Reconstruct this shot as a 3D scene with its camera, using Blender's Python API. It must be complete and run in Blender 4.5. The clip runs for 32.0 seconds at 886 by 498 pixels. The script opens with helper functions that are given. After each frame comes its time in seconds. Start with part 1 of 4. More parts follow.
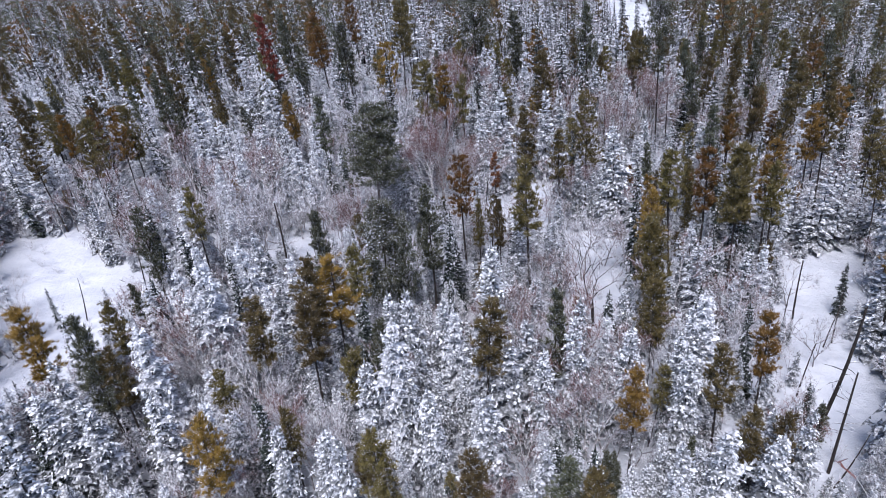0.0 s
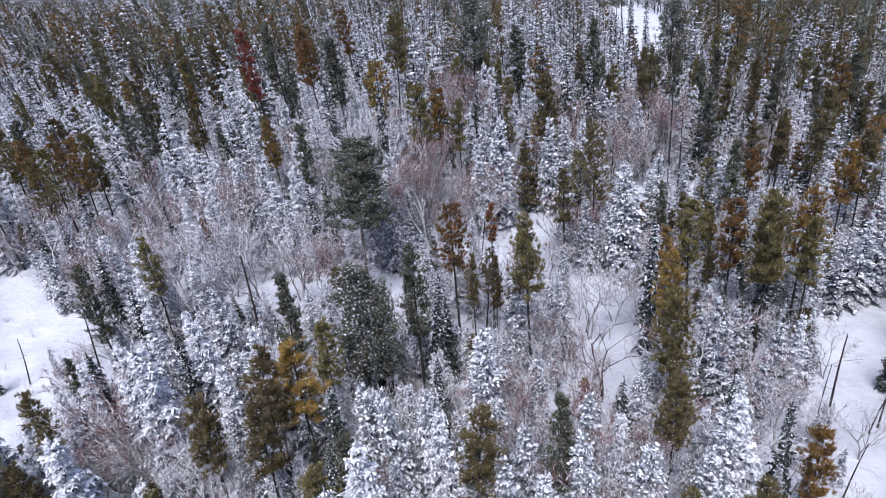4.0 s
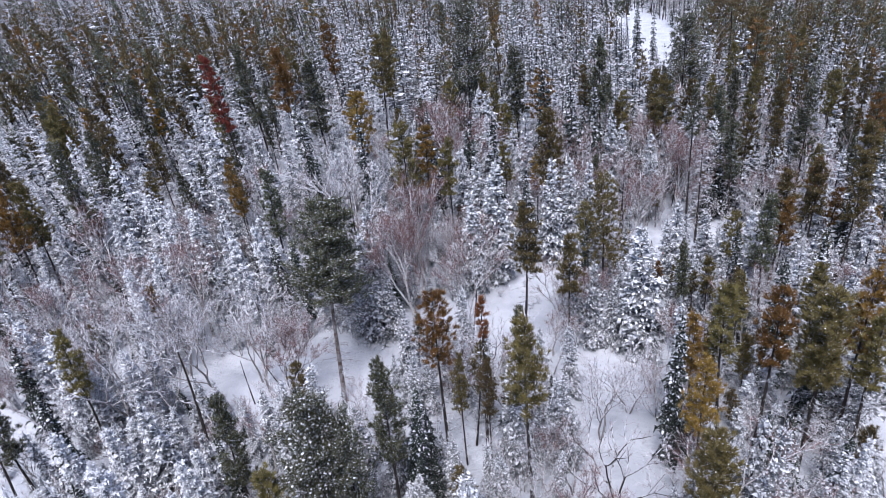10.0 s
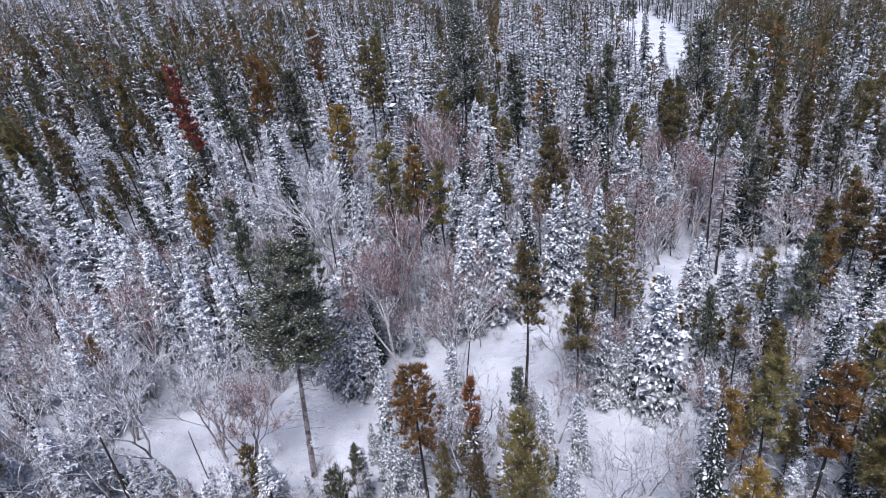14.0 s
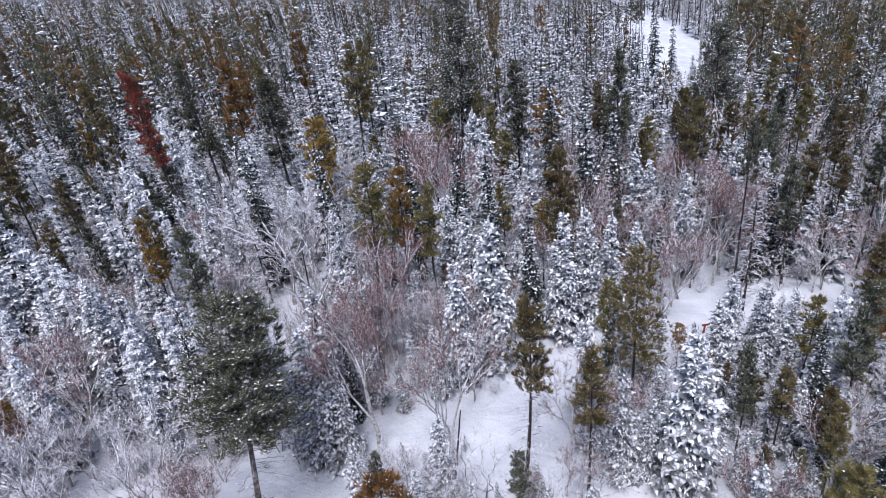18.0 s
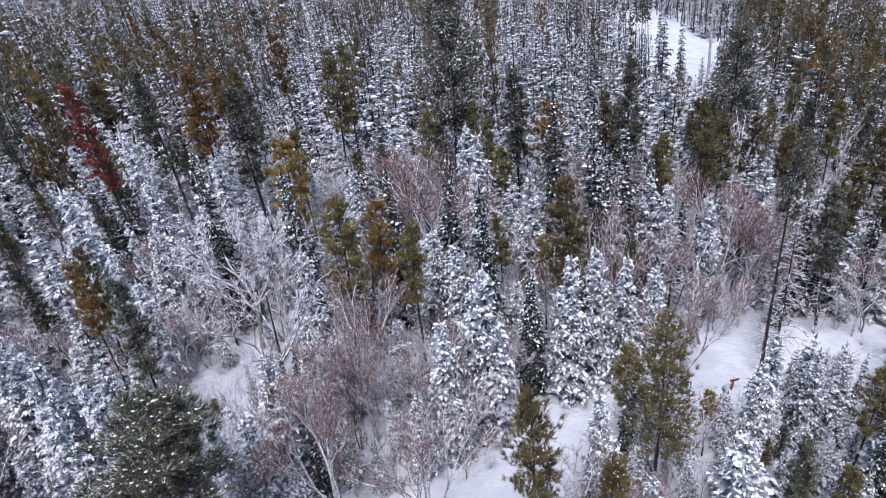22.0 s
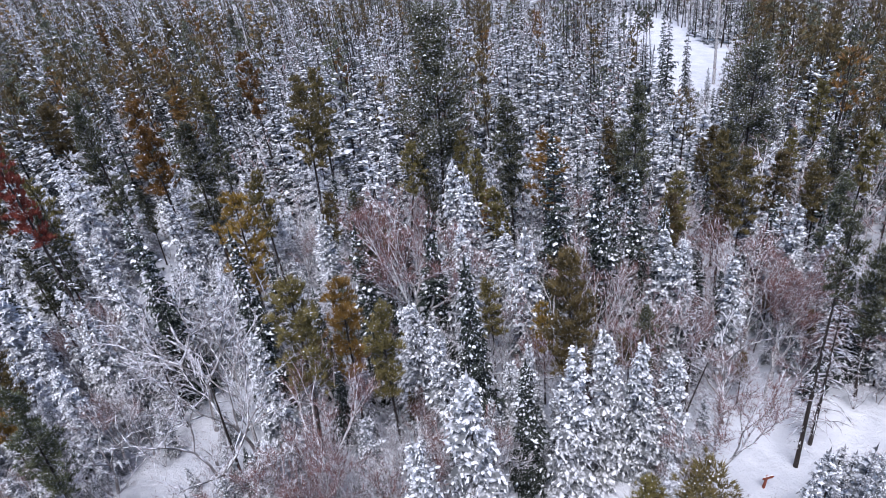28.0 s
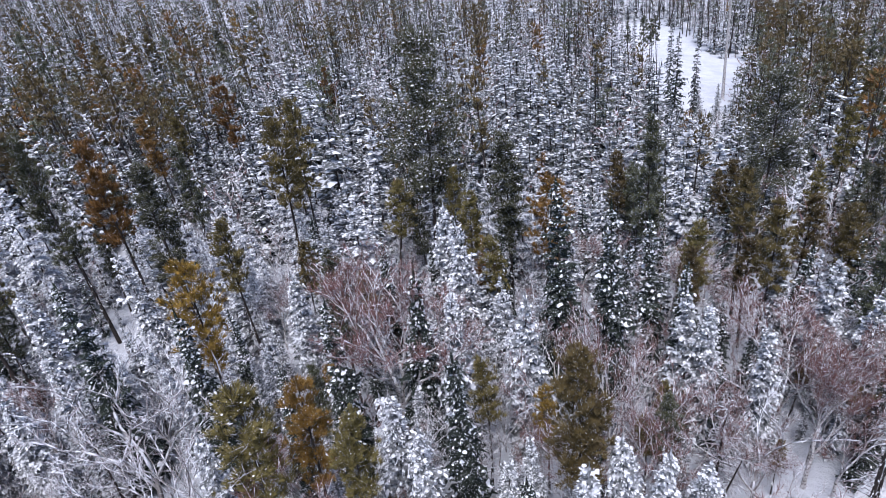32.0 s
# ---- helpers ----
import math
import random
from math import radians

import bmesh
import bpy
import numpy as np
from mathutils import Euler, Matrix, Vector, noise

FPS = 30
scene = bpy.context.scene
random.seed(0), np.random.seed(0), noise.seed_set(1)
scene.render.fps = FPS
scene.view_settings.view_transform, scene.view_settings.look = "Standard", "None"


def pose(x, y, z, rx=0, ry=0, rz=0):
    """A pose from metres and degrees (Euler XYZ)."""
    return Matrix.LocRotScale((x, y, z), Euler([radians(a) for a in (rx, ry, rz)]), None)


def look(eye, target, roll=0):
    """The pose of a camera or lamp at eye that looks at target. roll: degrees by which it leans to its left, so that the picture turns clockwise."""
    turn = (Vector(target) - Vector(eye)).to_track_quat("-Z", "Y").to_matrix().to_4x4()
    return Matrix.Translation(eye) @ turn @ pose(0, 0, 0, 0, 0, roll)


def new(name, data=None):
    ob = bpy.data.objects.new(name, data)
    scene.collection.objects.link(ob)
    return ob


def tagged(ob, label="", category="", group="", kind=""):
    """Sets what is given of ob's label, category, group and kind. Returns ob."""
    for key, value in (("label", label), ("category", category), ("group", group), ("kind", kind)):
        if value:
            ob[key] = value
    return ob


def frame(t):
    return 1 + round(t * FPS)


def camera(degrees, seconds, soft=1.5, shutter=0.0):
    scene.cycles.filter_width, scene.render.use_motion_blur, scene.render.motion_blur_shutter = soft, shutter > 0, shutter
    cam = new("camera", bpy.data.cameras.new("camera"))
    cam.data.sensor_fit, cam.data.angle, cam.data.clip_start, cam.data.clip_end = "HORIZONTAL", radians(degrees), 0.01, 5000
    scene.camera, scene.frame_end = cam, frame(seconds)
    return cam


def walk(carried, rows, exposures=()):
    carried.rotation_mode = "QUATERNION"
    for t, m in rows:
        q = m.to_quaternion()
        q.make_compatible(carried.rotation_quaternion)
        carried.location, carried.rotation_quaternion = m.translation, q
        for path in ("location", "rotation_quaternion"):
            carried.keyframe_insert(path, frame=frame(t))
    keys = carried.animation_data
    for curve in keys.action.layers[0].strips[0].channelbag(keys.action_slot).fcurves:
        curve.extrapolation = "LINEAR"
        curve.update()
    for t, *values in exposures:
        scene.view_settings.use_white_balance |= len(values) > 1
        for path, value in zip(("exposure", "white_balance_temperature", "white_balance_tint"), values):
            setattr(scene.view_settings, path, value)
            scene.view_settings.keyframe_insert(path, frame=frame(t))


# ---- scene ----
cam = camera(72.5, 32.0, soft=0.6)
PATH = [
    (0.0, 0.000, 0.000, 30.000, -28.98, -2.23, -0.19),
    (0.5, 0.152, 0.989, 30.134, -28.98, -2.19, -0.15),
    (1.0, 0.302, 1.997, 30.261, -28.98, -2.14, -0.12),
    (1.5, 0.451, 3.018, 30.383, -28.98, -2.09, -0.08),
    (2.0, 0.606, 4.031, 30.507, -28.99, -2.05, -0.05),
    (2.5, 0.767, 5.015, 30.631, -28.99, -2.01, -0.02),
    (3.0, 0.927, 5.959, 30.741, -29.00, -1.98, 0.01),
    (3.5, 1.080, 6.870, 30.844, -29.00, -1.95, 0.04),
    (5.5, 1.594, 10.345, 31.233, -29.05, -1.91, 0.12),
    (6.0, 1.721, 11.147, 31.337, -29.07, -1.92, 0.13),
    (6.5, 1.842, 11.943, 31.453, -29.10, -1.95, 0.13),
    (7.0, 1.958, 12.733, 31.585, -29.12, -1.98, 0.13),
    (7.5, 2.067, 13.526, 31.731, -29.14, -2.01, 0.13),
    (8.0, 2.175, 14.328, 31.880, -29.17, -2.05, 0.13),
    (8.5, 2.292, 15.145, 32.012, -29.18, -2.09, 0.13),
    (9.0, 2.416, 15.992, 32.117, -29.20, -2.12, 0.13),
    (9.5, 2.544, 16.891, 32.198, -29.21, -2.14, 0.14),
    (10.0, 2.674, 17.833, 32.246, -29.21, -2.16, 0.15),
    (10.5, 2.809, 18.795, 32.235, -29.20, -2.17, 0.16),
    (11.0, 2.946, 19.758, 32.177, -29.19, -2.18, 0.18),
    (11.5, 3.072, 20.715, 32.106, -29.18, -2.18, 0.19),
    (12.0, 3.202, 21.665, 32.004, -29.17, -2.18, 0.21),
    (12.5, 3.352, 22.612, 31.874, -29.15, -2.17, 0.23),
    (13.0, 3.497, 23.555, 31.751, -29.12, -2.16, 0.24),
    (13.5, 3.626, 24.501, 31.636, -29.10, -2.15, 0.26),
    (14.0, 3.759, 25.450, 31.518, -29.07, -2.14, 0.28),
    (14.5, 3.910, 26.403, 31.397, -29.05, -2.12, 0.29),
    (16.5, 4.368, 30.212, 30.876, -28.98, -2.05, 0.32),
    (17.0, 4.477, 31.150, 30.757, -28.98, -2.03, 0.32),
    (17.5, 4.572, 32.072, 30.624, -28.98, -2.00, 0.32),
    (18.0, 4.657, 32.976, 30.495, -28.99, -1.98, 0.31),
    (18.5, 4.748, 33.898, 30.357, -29.01, -1.96, 0.30),
    (19.0, 4.844, 34.848, 30.205, -29.05, -1.95, 0.29),
    (19.5, 4.936, 35.809, 30.053, -29.09, -1.93, 0.27),
    (20.0, 5.028, 36.779, 29.907, -29.15, -1.91, 0.24),
    (20.5, 5.132, 37.760, 29.796, -29.21, -1.90, 0.21),
    (21.0, 5.243, 38.751, 29.800, -29.27, -1.88, 0.18),
    (21.5, 5.360, 39.727, 29.932, -29.34, -1.87, 0.14),
    (22.0, 5.481, 40.669, 30.098, -29.41, -1.86, 0.10),
    (22.5, 5.592, 41.570, 30.234, -29.47, -1.86, 0.06),
    (23.0, 5.703, 42.424, 30.345, -29.53, -1.85, 0.02),
    (23.5, 5.819, 43.207, 30.435, -29.58, -1.85, -0.02),
    (24.0, 5.919, 43.896, 30.500, -29.62, -1.86, -0.06),
    (24.5, 6.010, 44.500, 30.556, -29.65, -1.86, -0.10),
    (25.0, 6.105, 45.061, 30.611, -29.68, -1.87, -0.14),
    (25.5, 6.196, 45.603, 30.658, -29.70, -1.89, -0.18),
    (27.5, 6.551, 48.185, 30.804, -29.71, -1.96, -0.30),
    (28.0, 6.646, 48.975, 30.883, -29.70, -1.99, -0.31),
    (28.5, 6.752, 49.786, 30.954, -29.69, -2.01, -0.32),
    (29.0, 6.861, 50.616, 31.028, -29.67, -2.04, -0.33),
    (29.5, 6.971, 51.463, 31.108, -29.65, -2.07, -0.33),
    (30.0, 7.087, 52.323, 31.188, -29.62, -2.10, -0.33),
    (30.5, 7.210, 53.203, 31.276, -29.60, -2.14, -0.32),
    (31.0, 7.346, 54.111, 31.360, -29.57, -2.17, -0.31),
    (31.5, 7.486, 55.047, 31.436, -29.54, -2.20, -0.30),
    (32.0, 7.617, 56.000, 31.528, -29.51, -2.24, -0.29),
]
walk(cam, [(t, pose(x, y, z, 90 + pitch, 0, yaw) @ pose(0, 0, 0, 0, 0, roll)) for t, x, y, z, pitch, roll, yaw in PATH],
     exposures=[(0.0, 0.57, 5980, 17), (32.0, 0.57, 5980, 17)])

# ---- sky, daylight and exposure ----
world = bpy.data.worlds.new("winter_sky")
world.use_nodes = True
scene.world = world
wn = world.node_tree.nodes
sky = wn.new("ShaderNodeTexSky")
sky.sky_type = "NISHITA"
sky.sun_disc = False
sky.sun_elevation = radians(63)
sky.sun_rotation = radians(160)
sky.dust_density = 1.5
wn["Background"].inputs["Strength"].default_value = 0.108
world.node_tree.links.new(sky.outputs[0], wn["Background"].inputs["Color"])
sun = new("sun", bpy.data.lights.new("sun", "SUN"))
sun.data.energy = 2.75
sun.data.angle = radians(28)
sun.data.color = (1.0, 0.985, 0.965)
sun.matrix_world = look((0, 0, 60), (12, 28, 0))


# ---- materials ----
def material(name, rough=0.8):
    m = bpy.data.materials.new(name)
    m.use_nodes = True
    b = m.node_tree.nodes["Principled BSDF"]
    b.inputs["Roughness"].default_value = rough
    b.inputs["Specular IOR Level"].default_value = 0.25
    return m, m.node_tree.nodes, m.node_tree.links, b


def coords(n, l):
    return n.new("ShaderNodeTexCoord").outputs["Object"]


def noise_node(n, l, scale, detail=3.0, rough=0.6):
    t = n.new("ShaderNodeTexNoise")
    t.inputs["Scale"].default_value = scale
    t.inputs["Detail"].default_value = detail
    t.inputs["Roughness"].default_value = rough
    l.new(coords(n, l), t.inputs["Vector"])
    return t.outputs["Fac"]


def ramp(n, l, fac, stops):
    r = n.new("ShaderNodeValToRGB")
    while len(r.color_ramp.elements) < len(stops):
        r.color_ramp.elements.new(0.5)
    for e, (p, c) in zip(r.color_ramp.elements, stops):
        e.position, e.color = p, (*c, 1)
    l.new(fac, r.inputs["Fac"])
    return r.outputs["Color"]


def mixed(n, l, fac, a, b, mode="MIX"):
    x = n.new("ShaderNodeMix")
    x.data_type, x.blend_type = "RGBA", mode
    for sock, val in ((x.inputs["Factor"], fac), (x.inputs["A"], a), (x.inputs["B"], b)):
        if isinstance(val, float):
            sock.default_value = val
        elif isinstance(val, tuple):
            sock.default_value = (*val, 1)
        else:
            l.new(val, sock)
    return x.outputs["Result"]


def mapped(n, l, fac, a, b, c=0.0, d=1.0):
    x = n.new("ShaderNodeMapRange")
    for i, val in enumerate((a, b, c, d)):
        x.inputs[1 + i].default_value = val
    l.new(fac, x.inputs[0])
    return x.outputs[0]


def bumped(n, l, b, fac, strength, distance):
    x = n.new("ShaderNodeBump")
    x.inputs["Strength"].default_value, x.inputs["Distance"].default_value = strength, distance
    l.new(fac, x.inputs["Height"])
    l.new(x.outputs[0], b.inputs["Normal"])


def upward(n, l, a, b):
    """How far a face looks up: where snow stays lying."""
    g = n.new("ShaderNodeNewGeometry")
    s = n.new("ShaderNodeSeparateXYZ")
    l.new(g.outputs["True Normal"], s.inputs[0])
    return mapped(n, l, s.outputs["Z"], a, b)


def mat_snow(name, tint=(0.83, 0.84, 0.87), fine=9.0):
    m, n, l, b = material(name, 0.65)
    c = ramp(n, l, noise_node(n, l, fine, 4), [(0.3, tuple(0.9 * v for v in tint)), (0.7, tint)])
    l.new(c, b.inputs["Base Color"])
    bumped(n, l, b, noise_node(n, l, fine * 2.2, 4), 0.5, 0.05)
    return m


def mat_ground():
    m, n, l, b = material("ground_snow", 0.7)
    a = ramp(n, l, noise_node(n, l, 0.35, 5), [(0.35, (0.52, 0.535, 0.575)), (0.65, (0.66, 0.67, 0.70))])
    litter = mapped(n, l, noise_node(n, l, 5.0, 6, 0.75), 0.63, 0.70)
    patch = mapped(n, l, noise_node(n, l, 0.22, 4), 0.46, 0.60, 0.05, 0.6)
    mul = n.new("ShaderNodeMath")
    mul.operation = "MULTIPLY"
    l.new(litter, mul.inputs[0]), l.new(patch, mul.inputs[1])
    l.new(mixed(n, l, mul.outputs[0], a, (0.20, 0.17, 0.15)), b.inputs["Base Color"])
    bumped(n, l, b, noise_node(n, l, 1.3, 8, 0.62), 0.8, 0.35)
    return m


def mat_needles(name, dark, light, dust, dust_at=0.56, grain=11.0, soft=0.025, film=0.0):
    """Needles between two greens, with snow dust caught in them."""
    m, n, l, b = material(name, 0.75)
    c = ramp(n, l, noise_node(n, l, 3.5, 4), [(0.3, dark), (0.7, light)])
    info = n.new("ShaderNodeObjectInfo").outputs["Random"]
    hs = n.new("ShaderNodeHueSaturation")
    l.new(mapped(n, l, info, 0, 1, 0.72, 1.3), hs.inputs["Value"])
    l.new(mapped(n, l, info, 0, 1, 0.485, 0.515), hs.inputs["Hue"])
    l.new(c, hs.inputs["Color"])
    f = mapped(n, l, noise_node(n, l, grain, 3, 0.6), dust_at, dust_at + soft, film, dust)
    l.new(mixed(n, l, f, hs.outputs[0], (0.80, 0.81, 0.85)), b.inputs["Base Color"])
    return m


def mat_bark(name, dark, light, scale=6.0, snow=0.5, bands=False, lie=(0.15, 0.55), bare=0.40):
    m, n, l, b = material(name, 0.9)
    f = noise_node(n, l, scale, 5, 0.7)
    c = ramp(n, l, f, [(0.35, dark), (0.65, light)])
    if bands:
        w = n.new("ShaderNodeTexWave")
        w.bands_direction = "Z"
        w.inputs["Scale"].default_value = 1.1
        w.inputs["Distortion"].default_value = 9.0
        w.inputs["Detail Scale"].default_value = 4.0
        l.new(coords(n, l), w.inputs["Vector"])
        c = mixed(n, l, mapped(n, l, w.outputs["Fac"], 0.12, 0.04), c, (0.07, 0.06, 0.055))
    u = upward(n, l, *lie)
    g = mapped(n, l, noise_node(n, l, 4.0, 4), bare, bare + 0.15, 0.0, snow)
    mul = n.new("ShaderNodeMath")
    mul.operation = "MULTIPLY"
    l.new(u, mul.inputs[0]), l.new(g, mul.inputs[1])
    l.new(mixed(n, l, mul.outputs[0], c, (0.82, 0.83, 0.86)), b.inputs["Base Color"])
    bumped(n, l, b, f, 0.6, 0.03)
    return m


SNOW = mat_snow("snow_on_branches")
FROST = mat_snow("frost_on_twigs", (0.79, 0.785, 0.82), 5.0)
GROUND = mat_ground()
SPRUCE = mat_needles("spruce_needles", (0.009, 0.013, 0.011), (0.028, 0.033, 0.028), 0.85, 0.46, 4.0, 0.20, 0.16)
SPRUCE_FAR = mat_needles("snowy_spruce_needles", (0.009, 0.013, 0.011), (0.028, 0.033, 0.028), 0.80, 0.50, 2.4, 0.16, 0.09)
RIME = mat_needles("rimed_spruce_needles", (0.018, 0.021, 0.022), (0.05, 0.052, 0.052), 0.90, 0.40, 6.0, 0.24, 0.22)
FIR = mat_needles("dark_fir_needles", (0.008, 0.013, 0.010), (0.024, 0.032, 0.022), 0.45, 0.58)
PINE_OLIVE = mat_needles("olive_pine_needles", (0.075, 0.059, 0.022), (0.185, 0.140, 0.050), 0.35, 0.62)
PINE_GREEN = mat_needles("green_pine_needles", (0.042, 0.046, 0.024), (0.105, 0.106, 0.056), 0.5, 0.58)
PINE_GOLD = mat_needles("golden_pine_needles", (0.125, 0.072, 0.016), (0.29, 0.163, 0.040), 0.35, 0.63)
PINE_RUST = mat_needles("rust_orange_needles", (0.13, 0.052, 0.020), (0.30, 0.120, 0.045), 0.3, 0.64)
NEEDLE_RED = mat_needles("dead_red_needles", (0.14, 0.034, 0.022), (0.30, 0.080, 0.048), 0.3, 0.64)
BARK = mat_bark("dark_conifer_bark", (0.022, 0.018, 0.016), (0.065, 0.052, 0.046), 7.0, 0.7)
BARK_BROWN = mat_bark("brown_pine_bark", (0.045, 0.031, 0.026), (0.105, 0.072, 0.060), 6.0, 0.5)
BARK_PALE = mat_bark("pale_birch_bark", (0.38, 0.355, 0.345), (0.64, 0.615, 0.605), 5.0, 0.8, True)
BARK_GREY = mat_bark("grey_alder_bark", (0.07, 0.06, 0.058), (0.19, 0.165, 0.16), 6.0, 0.9)
BARK_MIXED = mat_bark("grey_white_bark", (0.15, 0.13, 0.125), (0.36, 0.335, 0.325), 5.0, 0.8)
TWIG = mat_bark("reddish_brown_twigs", (0.100, 0.042, 0.037), (0.215, 0.094, 0.080), 3.0, 0.10)
TWIG_GREY = mat_bark("grey_brown_twigs", (0.12, 0.09, 0.09), (0.27, 0.21, 0.21), 3.0, 0.5)
SIGN = mat_bark("red_brown_sign_paint", (0.20, 0.055, 0.035), (0.30, 0.085, 0.05), 9.0, 0.4)


# ---- mesh building ----
class Build:
    """Triangles with a material slot each, gathered and made into one mesh."""

    def __init__(self):
        self.v, self.f, self.m = [], [], []

    def tri(self, a, b, c, m=0):
        k = len(self.v)
        self.v += [a, b, c]
        self.f.append((k, k + 1, k + 2))
        self.m.append(m)

    def tube(self, pts, radii, sides=5, m=0):
        """A tapering limb along points."""
        k = len(self.v)
        for i, (p, r) in enumerate(zip(pts, radii)):
            d = (pts[min(i + 1, len(pts) - 1)] - pts[max(i - 1, 0)]).normalized()
            u = d.orthogonal().normalized()
            w = d.cross(u)
            for s in range(sides):
                a = 2 * math.pi * s / sides
                self.v.append(p + (u * math.cos(a) + w * math.sin(a)) * r)
        for i in range(len(pts) - 1):
            for s in range(sides):
                a, b = k + i * sides + s, k + i * sides + (s + 1) % sides
                self.f += [(a, b, b + sides), (a, b + sides, a + sides)]
                self.m += [m, m]

    def lump(self, rng, p, along, side, up, la, lb, lc, m=0):
        """A small uneven clump of snow: a flattened, jittered octahedron."""
        k = len(self.v)
        for d, s in ((along, la), (along, -la), (side, lb), (side, -lb), (up, lc), (up, -0.4 * lc)):
            self.v.append(p + d * s * rng.uniform(0.7, 1.25))
        for f in ((0, 2, 4), (2, 1, 4), (1, 3, 4), (3, 0, 4), (2, 0, 5), (1, 2, 5), (3, 1, 5), (0, 3, 5)):
            self.f.append(tuple(k + i for i in f))
            self.m.append(m)

    def flake(self, rng, p, along, side, up, la, lb, lc, m=0):
        """A cheaper clump: an uneven, low four-sided heap."""
        k = len(self.v)
        t = rng.uniform(-0.9, 0.9)
        along, side = along * math.cos(t) + side * math.sin(t), side * math.cos(t) - along * math.sin(t)
        for q in (along * la, side * lb, -along * la * 0.8, -side * lb, up * lc):
            self.v.append(p + q * rng.uniform(0.6, 1.2))
        self.v[-1] += along * la * rng.uniform(-0.3, 0.3)
        for f in ((0, 1, 4), (1, 2, 4), (2, 3, 4), (3, 0, 4)):
            self.f.append(tuple(k + i for i in f))
            self.m.append(m)

    def pad(self, rng, p, along, side, up, la, lb, lc, m=0):
        """A soft cushion of snow: an uneven six-sided heap, tipped and turned by chance, whose rim sags over the branch."""
        k = len(self.v)
        up = (up + Vector((rng.gauss(0, 0.3), rng.gauss(0, 0.3), 0.25))).normalized()
        t = rng.uniform(-1.5, 1.5)
        along, side = along * math.cos(t) + side * math.sin(t), side * math.cos(t) - along * math.sin(t)
        for i in range(6):
            a = (i + rng.uniform(-0.3, 0.3)) * math.pi / 3
            f = rng.choice((0.55, 0.8, 1.0, 1.3))
            self.v.append(p + along * (la * math.cos(a) * f) + side * (lb * math.sin(a) * f) - up * lc * rng.uniform(-0.2, 1.1))
        self.v.append(p + along * la * rng.uniform(-0.35, 0.35) + up * lc)
        for i in range(6):
            self.f.append((k + i, k + (i + 1) % 6, k + 6))
            self.m.append(m)

    def arrays(self):
        return (np.array([tuple(p) for p in self.v], np.float32), np.array(self.f, np.int32), np.array(self.m, np.int32))


def mesh_from(name, v, f, slots, mi=None, smooth=False):
    me = bpy.data.meshes.new(name)
    me.vertices.add(len(v))
    me.vertices.foreach_set("co", np.ascontiguousarray(v, np.float32).ravel())
    me.loops.add(3 * len(f))
    me.loops.foreach_set("vertex_index", np.ascontiguousarray(f, np.int32).ravel())
    me.polygons.add(len(f))
    me.polygons.foreach_set("loop_start", np.arange(0, 3 * len(f), 3, dtype=np.int32))
    for s in slots:
        me.materials.append(s)
    if mi is not None:
        me.polygons.foreach_set("material_index", np.ascontiguousarray(mi, np.int32))
    me.polygons.foreach_set("use_smooth", np.full(len(f), smooth, dtype=bool))
    me.update(calc_edges=True)
    return me


UP = Vector((0, 0, 1))


def polar(a, z=0.0):
    return Vector((math.cos(a), math.sin(a), z))


